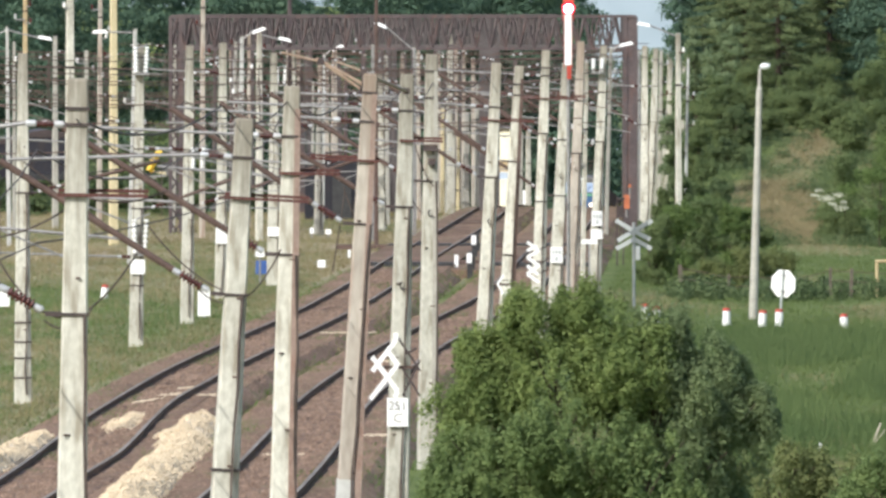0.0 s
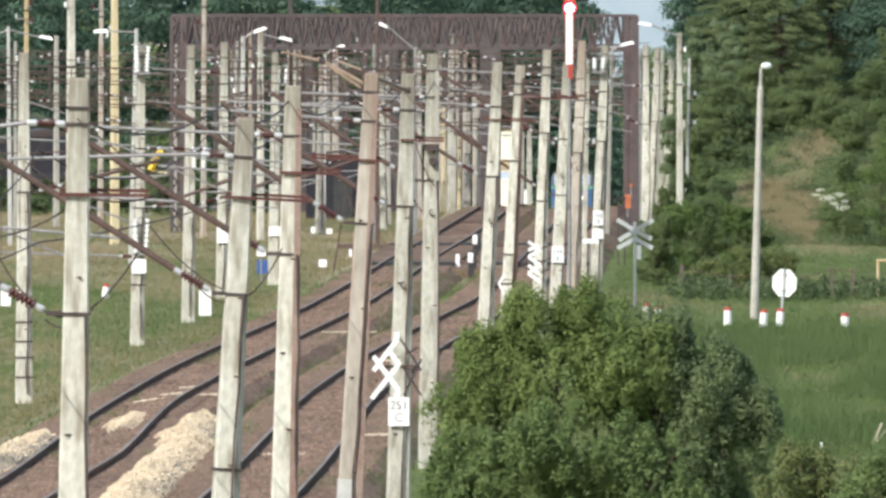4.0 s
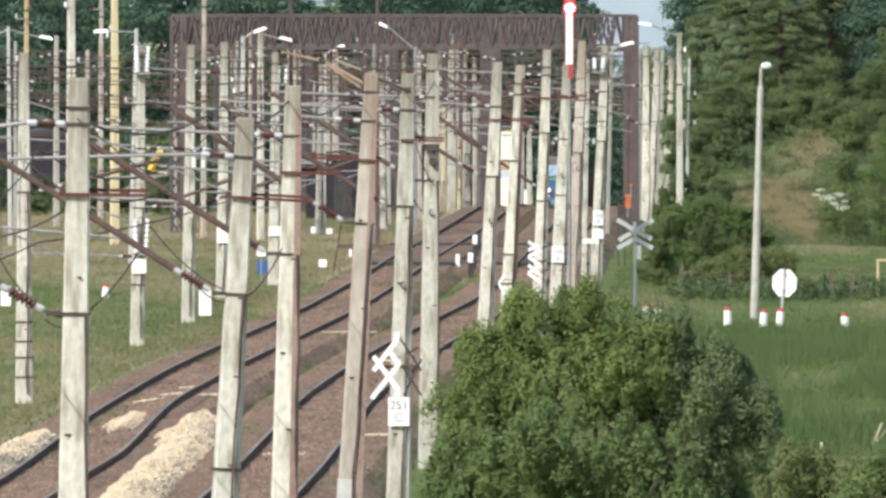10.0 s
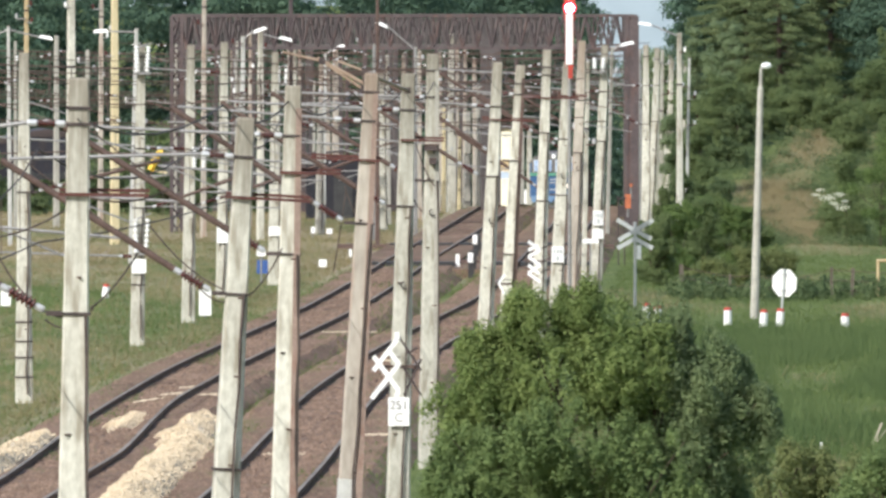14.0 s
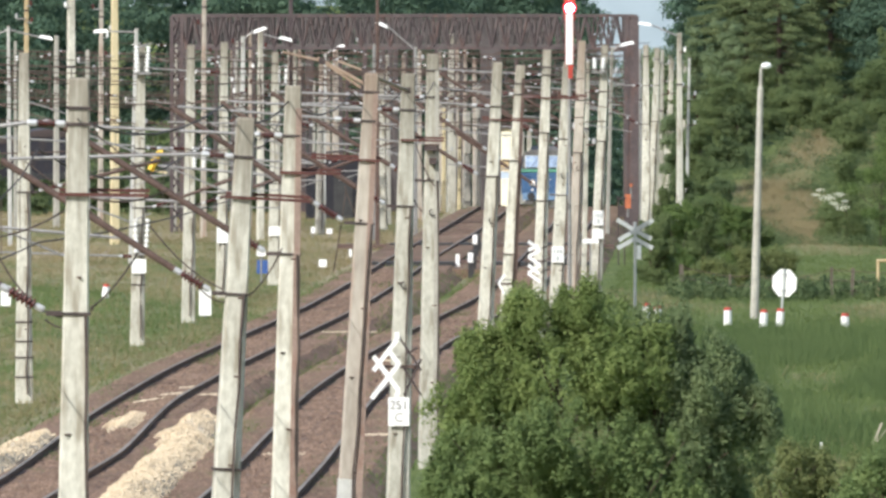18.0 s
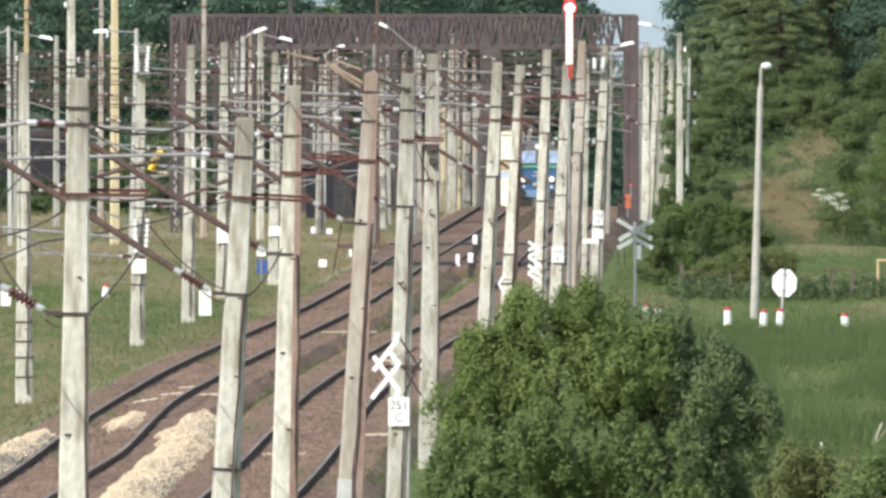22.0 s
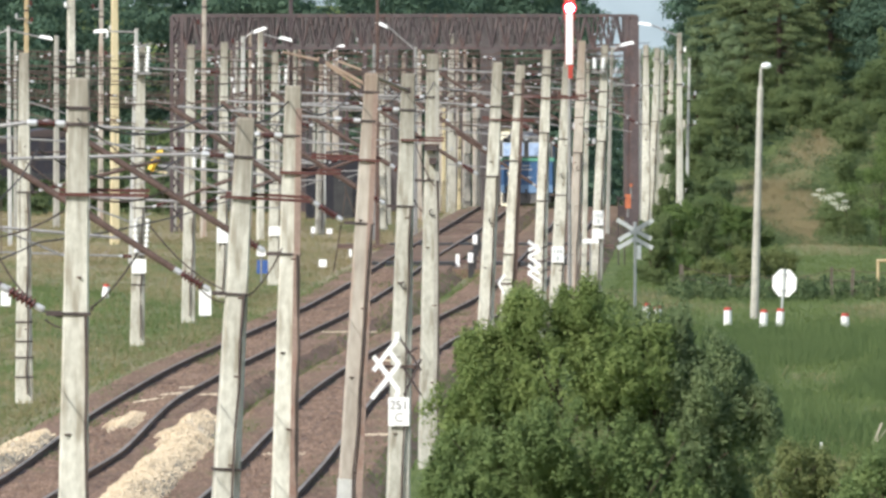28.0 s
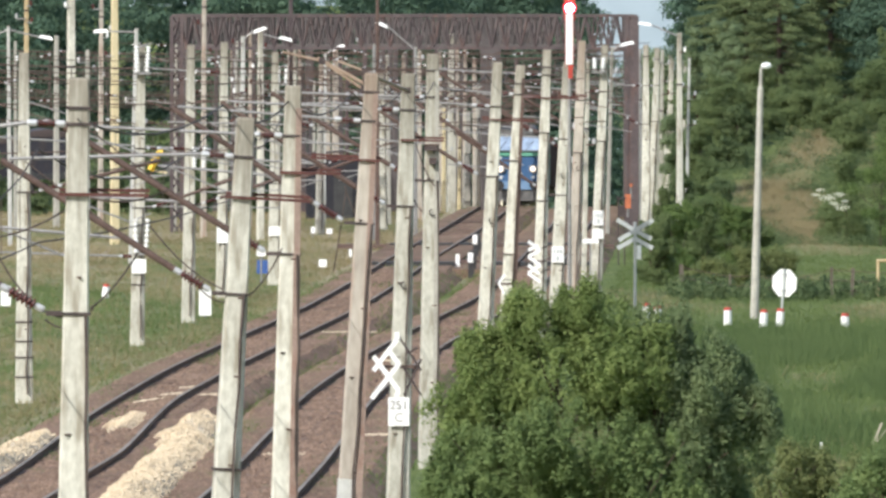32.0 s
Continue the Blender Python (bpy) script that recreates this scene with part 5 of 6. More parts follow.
def conifer(x, d, h, w, seed, material):
    """A tree with whorls of flat drooping boughs, one above the other, and dark gaps between them."""
    rnd = random.Random(seed)
    z0 = land(x, d) - 0.2
    t = thing("conifer", "dark green conifer with layered drooping boughs on the bank", "tree", pose(x, d, z0), "conifers on the bank")
    g = Geo()
    limb(g, (0, 0, -0.2), (rnd.uniform(-0.2, 0.2), 0, h), 0.15, 0.04, 0.06, rnd)
    part("trunk", g, DARK_BARK, t)
    g, lumps, z = Geo(), [], 0.25
    while z < min(h - 0.4, 8.0):
        n = rnd.choice((6, 7, 8))
        turn = rnd.uniform(0, 6.28)
        for i in range(n):
            a = turn + 6.28 * i / n + rnd.uniform(-0.3, 0.3)
            reach = w / 2 * (1 - z / h) ** 0.75 * rnd.uniform(0.65, 1.1)
            zz = z + rnd.uniform(-0.22, 0.22)
            tip = Vector((math.cos(a) * reach, math.sin(a) * reach, zz - 0.16 * reach))
            limb(g, (0, 0, zz), tip, 0.03, 0.01, 0.03, rnd)
            for k in (0.35, 0.55, 0.75, 0.95):
                q = Vector((0, 0, zz)).lerp(tip, k)
                r = rnd.uniform(0.28, 0.46) * (1.15 - 0.5 * abs(k - 0.6))
                lumps.append((q.x, q.y, q.z + rnd.uniform(-0.03, 0.05), r, r, rnd.uniform(0.09, 0.16)))
        z += rnd.uniform(0.46, 0.66)
    tagged(part("bough", g, DARK_BARK, t), kind="stuff")
    p, f = leaf_cloud(lumps, 46000, 0.055, seed, 0.25)
    crown = new("crown", leaf_mesh("crown", p, f, material))
    crown.parent = t


for i, (px, d, w, h) in enumerate(((13.5, 604, 5.0, 11.0), (14.9, 600, 5.6, 12.0), (17.3, 606, 6.0, 13.0), (15.9, 622, 6.0, 14.0), (13.4, 630, 5.4, 12.5))):
    conifer(px, d, h, w, 60 + i, NEEDLE)
for i, (px, d, w, h) in enumerate(((12.4, 634, 4.6, 9.0), (19.7, 602, 5.0, 9.5), (10.9, 668, 4.5, 8.5), (20.6, 622, 6, 11), (18.4, 642, 6, 12.5))):
    woody("tree", "bluish green broadleaf tree on the bank", "tree", px, d, land(px, d) - 0.2, random_lumps(rt, w, h, 34, 0.12), 26000, 0.088, PALE_LEAF if px < 12.1 else HAZED_LEAF, 100 + i, 0.2, "trees on the bank", 0.4)


def bush(label, x, d, w, h, leaves, size, material, seed, group, sink=0.0):
    """A round-headed bush of tufts over a loose inner crown."""
    lumps = random_lumps(rt, w, h, 14, 0.06)
    woody("bush", label, "bush", x, d, land(x, d) - sink, lumps + clumped(lumps, 60, 0.10, 0.24, seed), leaves, size, material, seed, 0.035, group, 0.3)


for i, (x, d, w, h) in enumerate(((6.86, 438.1, 1.5, 2.2), (7.62, 444.1, 1.9, 2.8), (8.69, 452.5, 2.1, 2.8), (9.77, 463.3, 1.9, 2.6), (10.54, 463.3, 1.5, 1.8), (8.77, 477.0, 2.2, 2.4),
                                  (15.62, 523.6, 2.8, 3.9), (16.84, 520.8, 3.2, 4.5), (15.2, 530.0, 1.6, 2.2))):
    bush("green bush at the foot of the bank", x, d, w, h, 12000, 0.046, HEDGE_LEAF if i % 2 else SCRUB_LEAF, 200 + i, "bushes at the bank")
for i, (x, d, w, h) in enumerate(((9.55, 437, 1.5, 1.25), (10.45, 438, 1.3, 1.1), (8.75, 433, 1.2, 0.9), (11.5, 458, 1.2, 0.7), (7.9, 428, 1.0, 0.6))):
    bush("low yellowish green bush before the bank", x, d, w, h, 7000, 0.042, OLIVE_LEAF, 240 + i, "bushes at the bank")
def slope_scrub(rows, seed):
    for i, (x, d, w, h) in enumerate(rows):
        bush("light green scrub on the grassy slope", x, d, w, h * 1.25, 12000, 0.05, PALE_LEAF if h > 3.1 and x < 13 else TREE_LEAF if x < 13 and i % 2 else SCRUB_LEAF, seed + i, "scrub on the slope", 0.1)


slope_scrub(((11.3, 604, 2.4, 4.6), (12.3, 596, 2.2, 3.6), (11.9, 580, 2.2, 2.6), (10.6, 612, 1.8, 3.2), (14.0, 592, 2.6, 2.0), (16.2, 592, 3.0, 2.2), (18.2, 586, 3.0, 2.6),
             (18.8, 574, 2.6, 2.2), (19.6, 590, 3, 3.4), (17.4, 576, 2.2, 1.5), (19.0, 562, 2.6, 2.6), (10.3, 590, 1.6, 2.0)), 300)
slope_scrub(((13.2, 590, 2.2, 1.3), (14.8, 588, 2.4, 1.4), (15.7, 586, 2.2, 1.5), (16.7, 583, 2.2, 1.5), (13.9, 583, 1.8, 1.0), (8.05, 520, 1.3, 0.9), (11.5, 586, 2.2, 1.9),
             (12.7, 579, 2.0, 1.5), (11.0, 574, 1.8, 1.8), (12.1, 571, 1.5, 1.1), (8.75, 538, 1.0, 1.8), (9.5, 536, 1.6, 2.4), (10.3, 540, 1.8, 2.6), (11.2, 548, 1.6, 1.6)), 330)


for i, (x, w, h) in enumerate(((-16.0, 2.4, 2.3), (-14.9, 2.4, 1.9), (-13.4, 2.6, 1.7), (-12.4, 2.6, 2.0), (-11.1, 2.2, 1.8), (-9.0, 2.0, 1.6), (-18.6, 1.6, 0.9))):
    d = 618 + 9 * (i % 3)
    woody("bush", "green scrub bush at the yard's edge", "bush", x, d, land(x, d) - 0.1, random_lumps(rt, w, h, 12, 0.05), 3600, 0.08, TREE_LEAF, 500 + i, 0.04, "scrub in the yard", 0.35)


def fence_weeds():
    """Tall weeds along the fence."""
    rnd = random.Random(18)
    lumps = []
    for i in range(170):
        x, d = rnd.uniform(7.1, 14.3), rnd.uniform(411, 428)
        r = rnd.uniform(0.15, 0.34)
        lumps.append((x, d, land(x, d) + r * 0.8, r * 0.9, r, r * 1.3))
    p, f = leaf_cloud(lumps, 14000, 0.07, 43, 0.2)
    tagged(new("fence_weeds", leaf_mesh("fence_weeds", p, f, TREE_LEAF)), "tall dark weeds along the fence", "plants", kind="stuff")


fence_weeds()


def slope_cover():
    """Low herbs and brambles over the slope."""
    rnd = random.Random(8)
    lumps = []
    while len(lumps) < 2100:
        d = rnd.uniform(520, 640)
        x = rnd.uniform(0.0173, 0.0340) * d
        if x < track_b(d) + 3.2 or rnd.random() < 0.9 * dryness(x, d):
            continue
        r = rnd.uniform(0.15, 0.5)
        lumps.append((x, d, land(x, d) + r * 0.3, r * 1.3, r, r * 0.8))
    p, f = leaf_cloud(lumps, 150000, 0.05, 41, 0.2)
    tagged(new("slope_herbs", leaf_mesh("slope_herbs", p, f, TREE_LEAF)), "green herbs and brambles on the slope", "plants", kind="stuff")


slope_cover()


def blossom():
    p, f = leaf_cloud([(0, 0, 0, 0.35, 0.2, 0.12), (0.45, 0, 0.12, 0.25, 0.2, 0.09), (0.5, 0, -0.35, 0.3, 0.2, 0.13), (-0.25, 0, 0.28, 0.2, 0.2, 0.06), (0.2, 0, -0.2, 0.2, 0.2, 0.06), (-0.45, 0, 0.12, 0.16, 0.2, 0.05), (0.62, 0, -0.12, 0.15, 0.2, 0.05)], 420, 0.045, 5)
    ob = new("elder_blossom", leaf_mesh("elder_blossom", p, f, BLOSSOM))
    ob.matrix_basis = Matrix.Translation((14.04, 494.8, 1.72))
    tagged(ob, "sprays of cream elder blossom on a bush", "blossom", kind="stuff")


blossom()


def yard_scrub():
    rnd = random.Random(78)
    lumps = []
    for i in range(30):
        d = rnd.uniform(650, 760)
        x = -rnd.uniform(0.0190, 0.0352) * d
        if d < 718 and -0.0325 < x / d < -0.0270:
            continue
        for l in random_lumps(rnd, 4, rnd.uniform(2.5, 5.5), 8, 0.05):
            lumps.append((x + l[0], d + l[1], fall(d) - 0.5 + l[2], l[3], l[4], l[5]))
    p, f = leaf_cloud(lumps, 50000, 0.11, 10, 0.3)
    tagged(new("yard_scrub", leaf_mesh("yard_scrub", p, f, TREE_LEAF)), "dark green scrub behind the yard", "bushes", kind="stuff")


yard_scrub()


def far_wood():
    rnd = random.Random(77)
    lumps = []
    for i in range(165):
        x, d = rnd.uniform(-48, 8.6) if i < 142 else rnd.uniform(5.0, 11.0), rnd.uniform(1130, 1205)
        h = rnd.uniform(24, 33)
        for l in random_lumps(rnd, rnd.uniform(7, 10), h, 15, 0.03):
            lumps.append((x + l[0], d + l[1], fall(d) - 0.5 + l[2], l[3], l[4], l[5]))
    for i in range(46):
        d = rnd.uniform(1240, 1300)
        x = rnd.uniform(4, 21)
        for l in random_lumps(rnd, 6, rnd.uniform(20.5, 23.6), 14, 0.05):
            lumps.append((x + l[0], d + l[1], fall(d) - 0.5 + l[2], l[3], l[4], l[5]))
    for i in range(60):
        d = rnd.uniform(700, 900)
        x = rnd.uniform(0.0190, 0.0323) * d
        for l in random_lumps(rnd, 5.5, rnd.uniform(8, 13), 11, 0.03):
            lumps.append((x + l[0], d + l[1], land(x, d) - 0.5 + l[2], l[3], l[4], l[5]))
    # Leaves in the haze-paled green.
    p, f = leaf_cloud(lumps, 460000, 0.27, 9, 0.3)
    ob = new("far_wood", leaf_mesh("far_wood", p, f, HAZED_LEAF))
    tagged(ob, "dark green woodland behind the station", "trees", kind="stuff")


far_wood()


def grass():
    """Blades in tufts over the meadow on both sides of the line."""
    rng = np.random.default_rng(4)
    rnd = random.Random(31)
    for name, material, dry in (("meadow_grass", BLADE, False), ("dry_grass", DRY_BLADE, True)):
        base = []
        while len(base) < (52000 if not dry else 24000):
            d = 235 + 400 * rnd.random() ** 1.2
            x = rnd.uniform(-0.0352, 0.0352) * d
            a, b = x - track_a(d), x - track_b(d)
            if a > -2.5 and b < 2.6:
                if not (1.0 < abs(a) < 2.4 or 1.0 < abs(b) < 2.4) or rnd.random() > 0.12:
                    continue
            if (rnd.random() < dryness(x, d)) != dry:
                continue
            base.append((x, d, land(x, d) if a < -2.5 or b > 2.6 else -0.2))
        while dry and len(base) < 36000:
            x, d = rnd.uniform(10, 19), rnd.uniform(528, 606)
            if rnd.random() < dryness(x, d) ** 1.5:
                base.append((x, d, land(x, d)))
        c = np.repeat(np.array(base), 4, 0)
        n = len(c)
        c[:, :2] += rng.normal(size=(n, 2)) * 0.09
        h = rng.uniform(0.05, 0.15, n) * (1.35 if dry else 1.0)
        a = rng.uniform(0, math.pi, n)
        w = 0.012
        lean = rng.normal(size=(n, 2)) * 0.10
        p = np.stack([c + np.stack([np.cos(a) * w, np.sin(a) * w, -0.03 + a * 0], 1), c - np.stack([np.cos(a) * w, np.sin(a) * w, 0.03 + a * 0], 1),
                      c + np.stack([lean[:, 0], lean[:, 1], h], 1)], 1).reshape(-1, 3)
        ob = new(name, leaf_mesh(name, p, np.arange(n * 3).reshape(-1, 3), material))
        tagged(ob, "straw-coloured dry grass" if dry else "green meadow grass beside the line", "grass", kind="stuff")


grass()


def track_weeds():
    """Thin weeds that have come up in patches through the ballast."""
    rng, rnd = np.random.default_rng(24), random.Random(34)
    base = []
    while len(base) < 2600:
        d = rnd.uniform(232, 500)
        line = rnd.choice((track_a, track_b))
        u = rnd.uniform(-2.3, 2.3)
        if abs(abs(u) - 0.75) > 0.12 and noise.noise(Vector((u * 0.9, d * 0.07, 30 if line is track_a else 40))) > (0.28 if abs(u) < 1.2 else 0.08):
            base.append((line(d) + u, d, -0.14 - max(abs(u) - 1.6, 0) * 0.6))
    c = np.repeat(np.array(base), 5, 0)
    n = len(c)
    c[:, :2] += rng.normal(size=(n, 2)) * 0.10
    h, a, lean = rng.uniform(0.05, 0.15, n), rng.uniform(0, math.pi, n), rng.normal(size=(n, 2)) * 0.07
    side = np.stack([np.cos(a), np.sin(a), a * 0], 1) * 0.012
    p = np.stack([c + side, c - side, c + np.stack([lean[:, 0], lean[:, 1], h], 1)], 1).reshape(-1, 3)
    tagged(new("track_weeds", leaf_mesh("track_weeds", p, np.arange(n * 3).reshape(-1, 3), BLADE)), "thin green weeds growing in the ballast", "weeds", kind="stuff")


track_weeds()


def tall_grass():
    """Uncut darker grass in a broad belt of the meadow."""
    rng, rnd = np.random.default_rng(14), random.Random(32)
    base = []
    while len(base) < 11000:
        d = rnd.uniform(255, 376)
        x = rnd.uniform(0.018, 0.0345) * d
        edge = ease((d - 255) / 60) * ease((376 - d) / 26)
        if x > track_b(d) + 3.5 and rnd.random() < edge * (0.32 + 1.6 * noise.noise(Vector((x * 0.4, d * 0.05, 4)))):
            base.append((x, d, land(x, d)))
    c = np.repeat(np.array(base), 5, 0)
    n = len(c)
    c[:, :2] += rng.normal(size=(n, 2)) * 0.2
    h, a, lean = rng.uniform(0.14, 0.40, n), rng.uniform(0, math.pi, n), rng.normal(size=(n, 2)) * 0.09
    side = np.stack([np.cos(a), np.sin(a), a * 0], 1) * 0.012
    p = np.stack([c + side, c - side, c + np.stack([lean[:, 0], lean[:, 1], h], 1)], 1).reshape(-1, 3)
    tagged(new("tall_grass", leaf_mesh("tall_grass", p, np.arange(n * 3).reshape(-1, 3), TALL_BLADE)), "tall dark green uncut grass in the meadow", "grass", kind="stuff")


tall_grass()


# ---- heaps of fresh ballast ----
def stone_heap(path, width, height, count, seed, label):
    """A mound along a path of (x, d), with loose stones over it."""
    rnd = random.Random(seed)
    n = len(path) - 1

    def top(t, u):
        edge = min(t, n - t, 0.7) / 0.7
        return -0.42 + height * max(1 - u * u * (1 + 0.5 * noise.noise(Vector((t * 4, 5, seed)))), 0) * edge * (0.9 + 0.3 * noise.noise(Vector((t * 3, u * 2, seed))))

    def place(t, u):
        k = min(int(t), n - 1)
        return path[k][0] + (path[k + 1][0] - path[k][0]) * (t - k) + u * width, path[k][1] + (path[k + 1][1] - path[k][1]) * (t - k)

    g = Geo()
    rows, cols = n * 8, 9
    vs = []
    for i in range(rows + 1):
        for j in range(cols):
            t, u = n * i / rows, -1 + 2 * j / (cols - 1)
            x, d = place(t, u)
            vs.append((x, d, top(t, u) - 0.03 + bed_lift(x - track_a(d), d)))
    g.add(vs, [(i * cols + j, i * cols + j + 1, (i + 1) * cols + j + 1, (i + 1) * cols + j) for i in range(rows) for j in range(cols - 1)])
    bumps = [(-1, -0.6, -0.2), (1, -0.5, -0.3), (0.9, 0.7, -0.2), (-0.8, 0.8, -0.25), (-0.1, 0.1, 1), (0.5, -0.3, 0.5), (-0.6, -0.2, 0.55)]
    for i in range(count):
        t, u = rnd.random() * n, rnd.gauss(0, 0.62)
        if abs(u) > 1.5:
            continue
        x, d = place(t, u)
        r = rnd.uniform(0.010, 0.026)
        q = Euler((rnd.uniform(0, 6), rnd.uniform(0, 6), rnd.uniform(0, 6))).to_matrix()
        o = Vector((x, d + rnd.uniform(-1, 1), top(t, u) + bed_lift(x - track_a(d), d)))
        g.add([q @ (Vector(c) * r) + o for c in bumps], [(0, 1, 5, 6), (1, 2, 5), (2, 4, 5), (2, 3, 4), (3, 6, 4), (3, 0, 6), (4, 6, 5), (0, 3, 2, 1)])
    return solid("ballast_heap", g, FRESH, label, "ballast", kind="stuff")


stone_heap([(-5.25, 203), (-5.2, 223), (-5.05, 238), (-4.9, 250), (-4.95, 258), (-5.05, 265)], 0.72, 0.52, 16000, 3, "heap of fresh cream-coloured ballast between the tracks")
stone_heap([(-5.05, 260), (-4.9, 268), (-4.75, 276)], 0.60, 0.46, 3000, 7, "small heap of fresh ballast beside the rails")
stone_heap([(-6.45, 261), (-6.3, 269), (-6.2, 277)], 0.62, 0.46, 3000, 4, "fresh cream-coloured ballast between the rails")
stone_heap([(-8.9, 205), (-8.45, 226), (-8.1, 240), (-7.8, 252), (-7.6, 268)], 0.58, 0.58, 6500, 6, "heap of fresh cream-coloured ballast beside the rails")


def pale_rows():
    """Pale stones left in rows between and beside the sleepers."""
    rng = np.random.default_rng(25)
    shape = np.array([(-1, -0.6, -0.3), (1, -0.5, -0.3), (0.9, 0.7, -0.3), (-0.8, 0.8, -0.3), (0.1, 0.0, 0.8)])
    vs = []
    for line, d, u0, u1, n in ((track_a, 284.5, -0.35, 0.3, 22), (track_a, 288, 0.05, 0.6, 20), (track_a, 294, 0.2, 0.6, 18), (track_a, 286, 0.95, 1.7, 30), (track_b, 250, -0.6, 0.2, 22),
                               (track_b, 262, 0.95, 1.5, 24), (track_a, 353, 0.95, 2.4, 44), (track_b, 322, -0.5, 0.1, 18)):
        n *= 3
        u, e = rng.uniform(u0, u1, n), rng.normal(0, 0.35, n)
        for k, dd in zip(u, e):
            r, a = rng.uniform(0.012, 0.03), rng.uniform(0, 6.28)
            c, s = math.cos(a), math.sin(a)
            vs.append([(line(d + dd) + k + r * (q[0] * c - q[1] * s), d + dd + r * (q[0] * s + q[1] * c), -0.09 + r * q[2] + (bed_lift(k, d) if line is track_a else 0)) for q in shape])
    v = np.array(vs).reshape(-1, 3)
    k = np.arange(len(vs))[:, None, None] * 5
    f = (k + np.array([(0, 1, 4), (1, 2, 4), (2, 3, 4), (3, 0, 4)])[None]).reshape(-1, 3)
    tagged(new("pale_stones", leaf_mesh("pale_stones", v, f, FRESH)), "pale stones scattered over brown ballast", "ballast", kind="stuff")


pale_rows()


def loose_stones():
    """Stones that lie proud of the ballast on the near part of both tracks."""
    rng = np.random.default_rng(15)
    n = 34000
    shape = np.array([(-1, -0.6, -0.3), (1, -0.5, -0.3), (0.9, 0.7, -0.3), (-0.8, 0.8, -0.3), (0.1, 0.0, 0.8)])
    d = 218 + 230 * rng.random(n) ** 1.3
    u = rng.uniform(-2.2, 2.2, n)
    which = rng.random(n) < 0.5
    x = np.array([(track_a(a) if w else track_b(a)) + k for a, w, k in zip(d, which, u)])
    z = np.where(np.abs(u) > 1.6, -0.12 - (np.abs(u) - 1.6) * 0.7, -0.115)
    z = z + np.array([bed_lift(k, a) if w else 0.0 for a, w, k in zip(d, which, u)])
    keep = np.abs(np.abs(u) - 0.7535) > 0.1
    x, d, z = x[keep], d[keep], z[keep]
    n = len(x)
    a, r = rng.uniform(0, 6.28, n), rng.uniform(0.02, 0.055, n)
    sx = shape[None, :, 0] * np.cos(a)[:, None] - shape[None, :, 1] * np.sin(a)[:, None]
    sy = shape[None, :, 0] * np.sin(a)[:, None] + shape[None, :, 1] * np.cos(a)[:, None]
    v = np.stack([x[:, None] + sx * r[:, None], d[:, None] + sy * r[:, None], z[:, None] + shape[None, :, 2] * r[:, None]], 2).reshape(-1, 3)
    k = np.arange(n)[:, None, None] * 5
    f = (k + np.array([(0, 1, 4), (1, 2, 4), (2, 3, 4), (3, 0, 4)])[None]).reshape(-1, 3)
    tagged(new("ballast_stones", leaf_mesh("ballast_stones", v, f, STONE)), "loose brown ballast stones between the rails", "ballast", kind="stuff")


STONE = foliage("brown_ballast_stones", (0.12, 0.078, 0.056), (0.32, 0.222, 0.162), 0.0)
STONE.node_tree.nodes["Principled BSDF"].inputs["Specular IOR Level"].default_value = 0.1
loose_stones()


marker(7.37, 264, -0.47, 0.04, 0.15, WHITE, "thin white stake in the grass", pole=0.02)


def fallen_branch():
    b = thing("fallen_branch", "bleached dead branch leaning in the grass", "branch", pose(8.62, 268, land(8.62, 268)))
    part("stem", Geo().tube((-0.12, 0, -0.05), (0.06, 0, 0.42), 0.035, 7, 0.02), DEAD_WOOD, b)
    part("twig", Geo().tube((-0.10, -0.05, -0.02), (0.16, -0.05, 0.30), 0.022, 6, 0.01), DEAD_WOOD, b)


DEAD_WOOD = surface("bleached_dead_wood", (0.33, 0.29, 0.22), (0.52, 0.47, 0.38), 9, 0.9, bump=0.4, stretch=(1, 1, 0.3))
fallen_branch()


# ---- fence by the meadow ----
def fence():
    f = thing("pasture_fence", "grey weathered post and wire fence in tall grass", "fence")
    pts = []
    for i, (x, h, w) in enumerate(((7.42, 1.0, 0.16), (8.9, 0.7, 0.08), (9.75, 0.75, 0.09), (10.6, 0.6, 0.08), (12.0, 0.95, 0.11), (12.62, 0.9, 0.12), (13.9, 0.8, 0.09))):
        d = 421 - 0.6 * i
        pts.append((x, d, land(x, d) + h))
        part("post", Geo().box((x, d, land(x, d) + h / 2 - 0.1), (w, w * 0.85, h + 0.2), Matrix.Rotation(0.04 * (i % 3 - 1), 3, "Y"), 0.8), WOOD, f)
    for k in (0.1, 0.4, 0.7):
        part("wire", Geo().cable([(a[0], a[1] - 0.08, a[2] - k) for a in pts], 0.010), RUST, f)


fence()


def barrier():
    b = thing("barrier_frame", "rusty ochre tube frame at the end of the fence", "barrier", pose(13.35, 416, land(13.35, 416)))
    part("upright", Geo().tube((0, 0, -0.1), (0, 0, 1.12), 0.05, 8), OCHRE_PAINT, b)
    part("upright", Geo().tube((1.3, 0, -0.1), (1.3, 0, 1.12), 0.05, 8), OCHRE_PAINT, b)
    part("top_rail", Geo().tube((-0.05, 0, 1.12), (1.35, 0, 1.14), 0.05, 8), OCHRE_PAINT, b)


barrier()


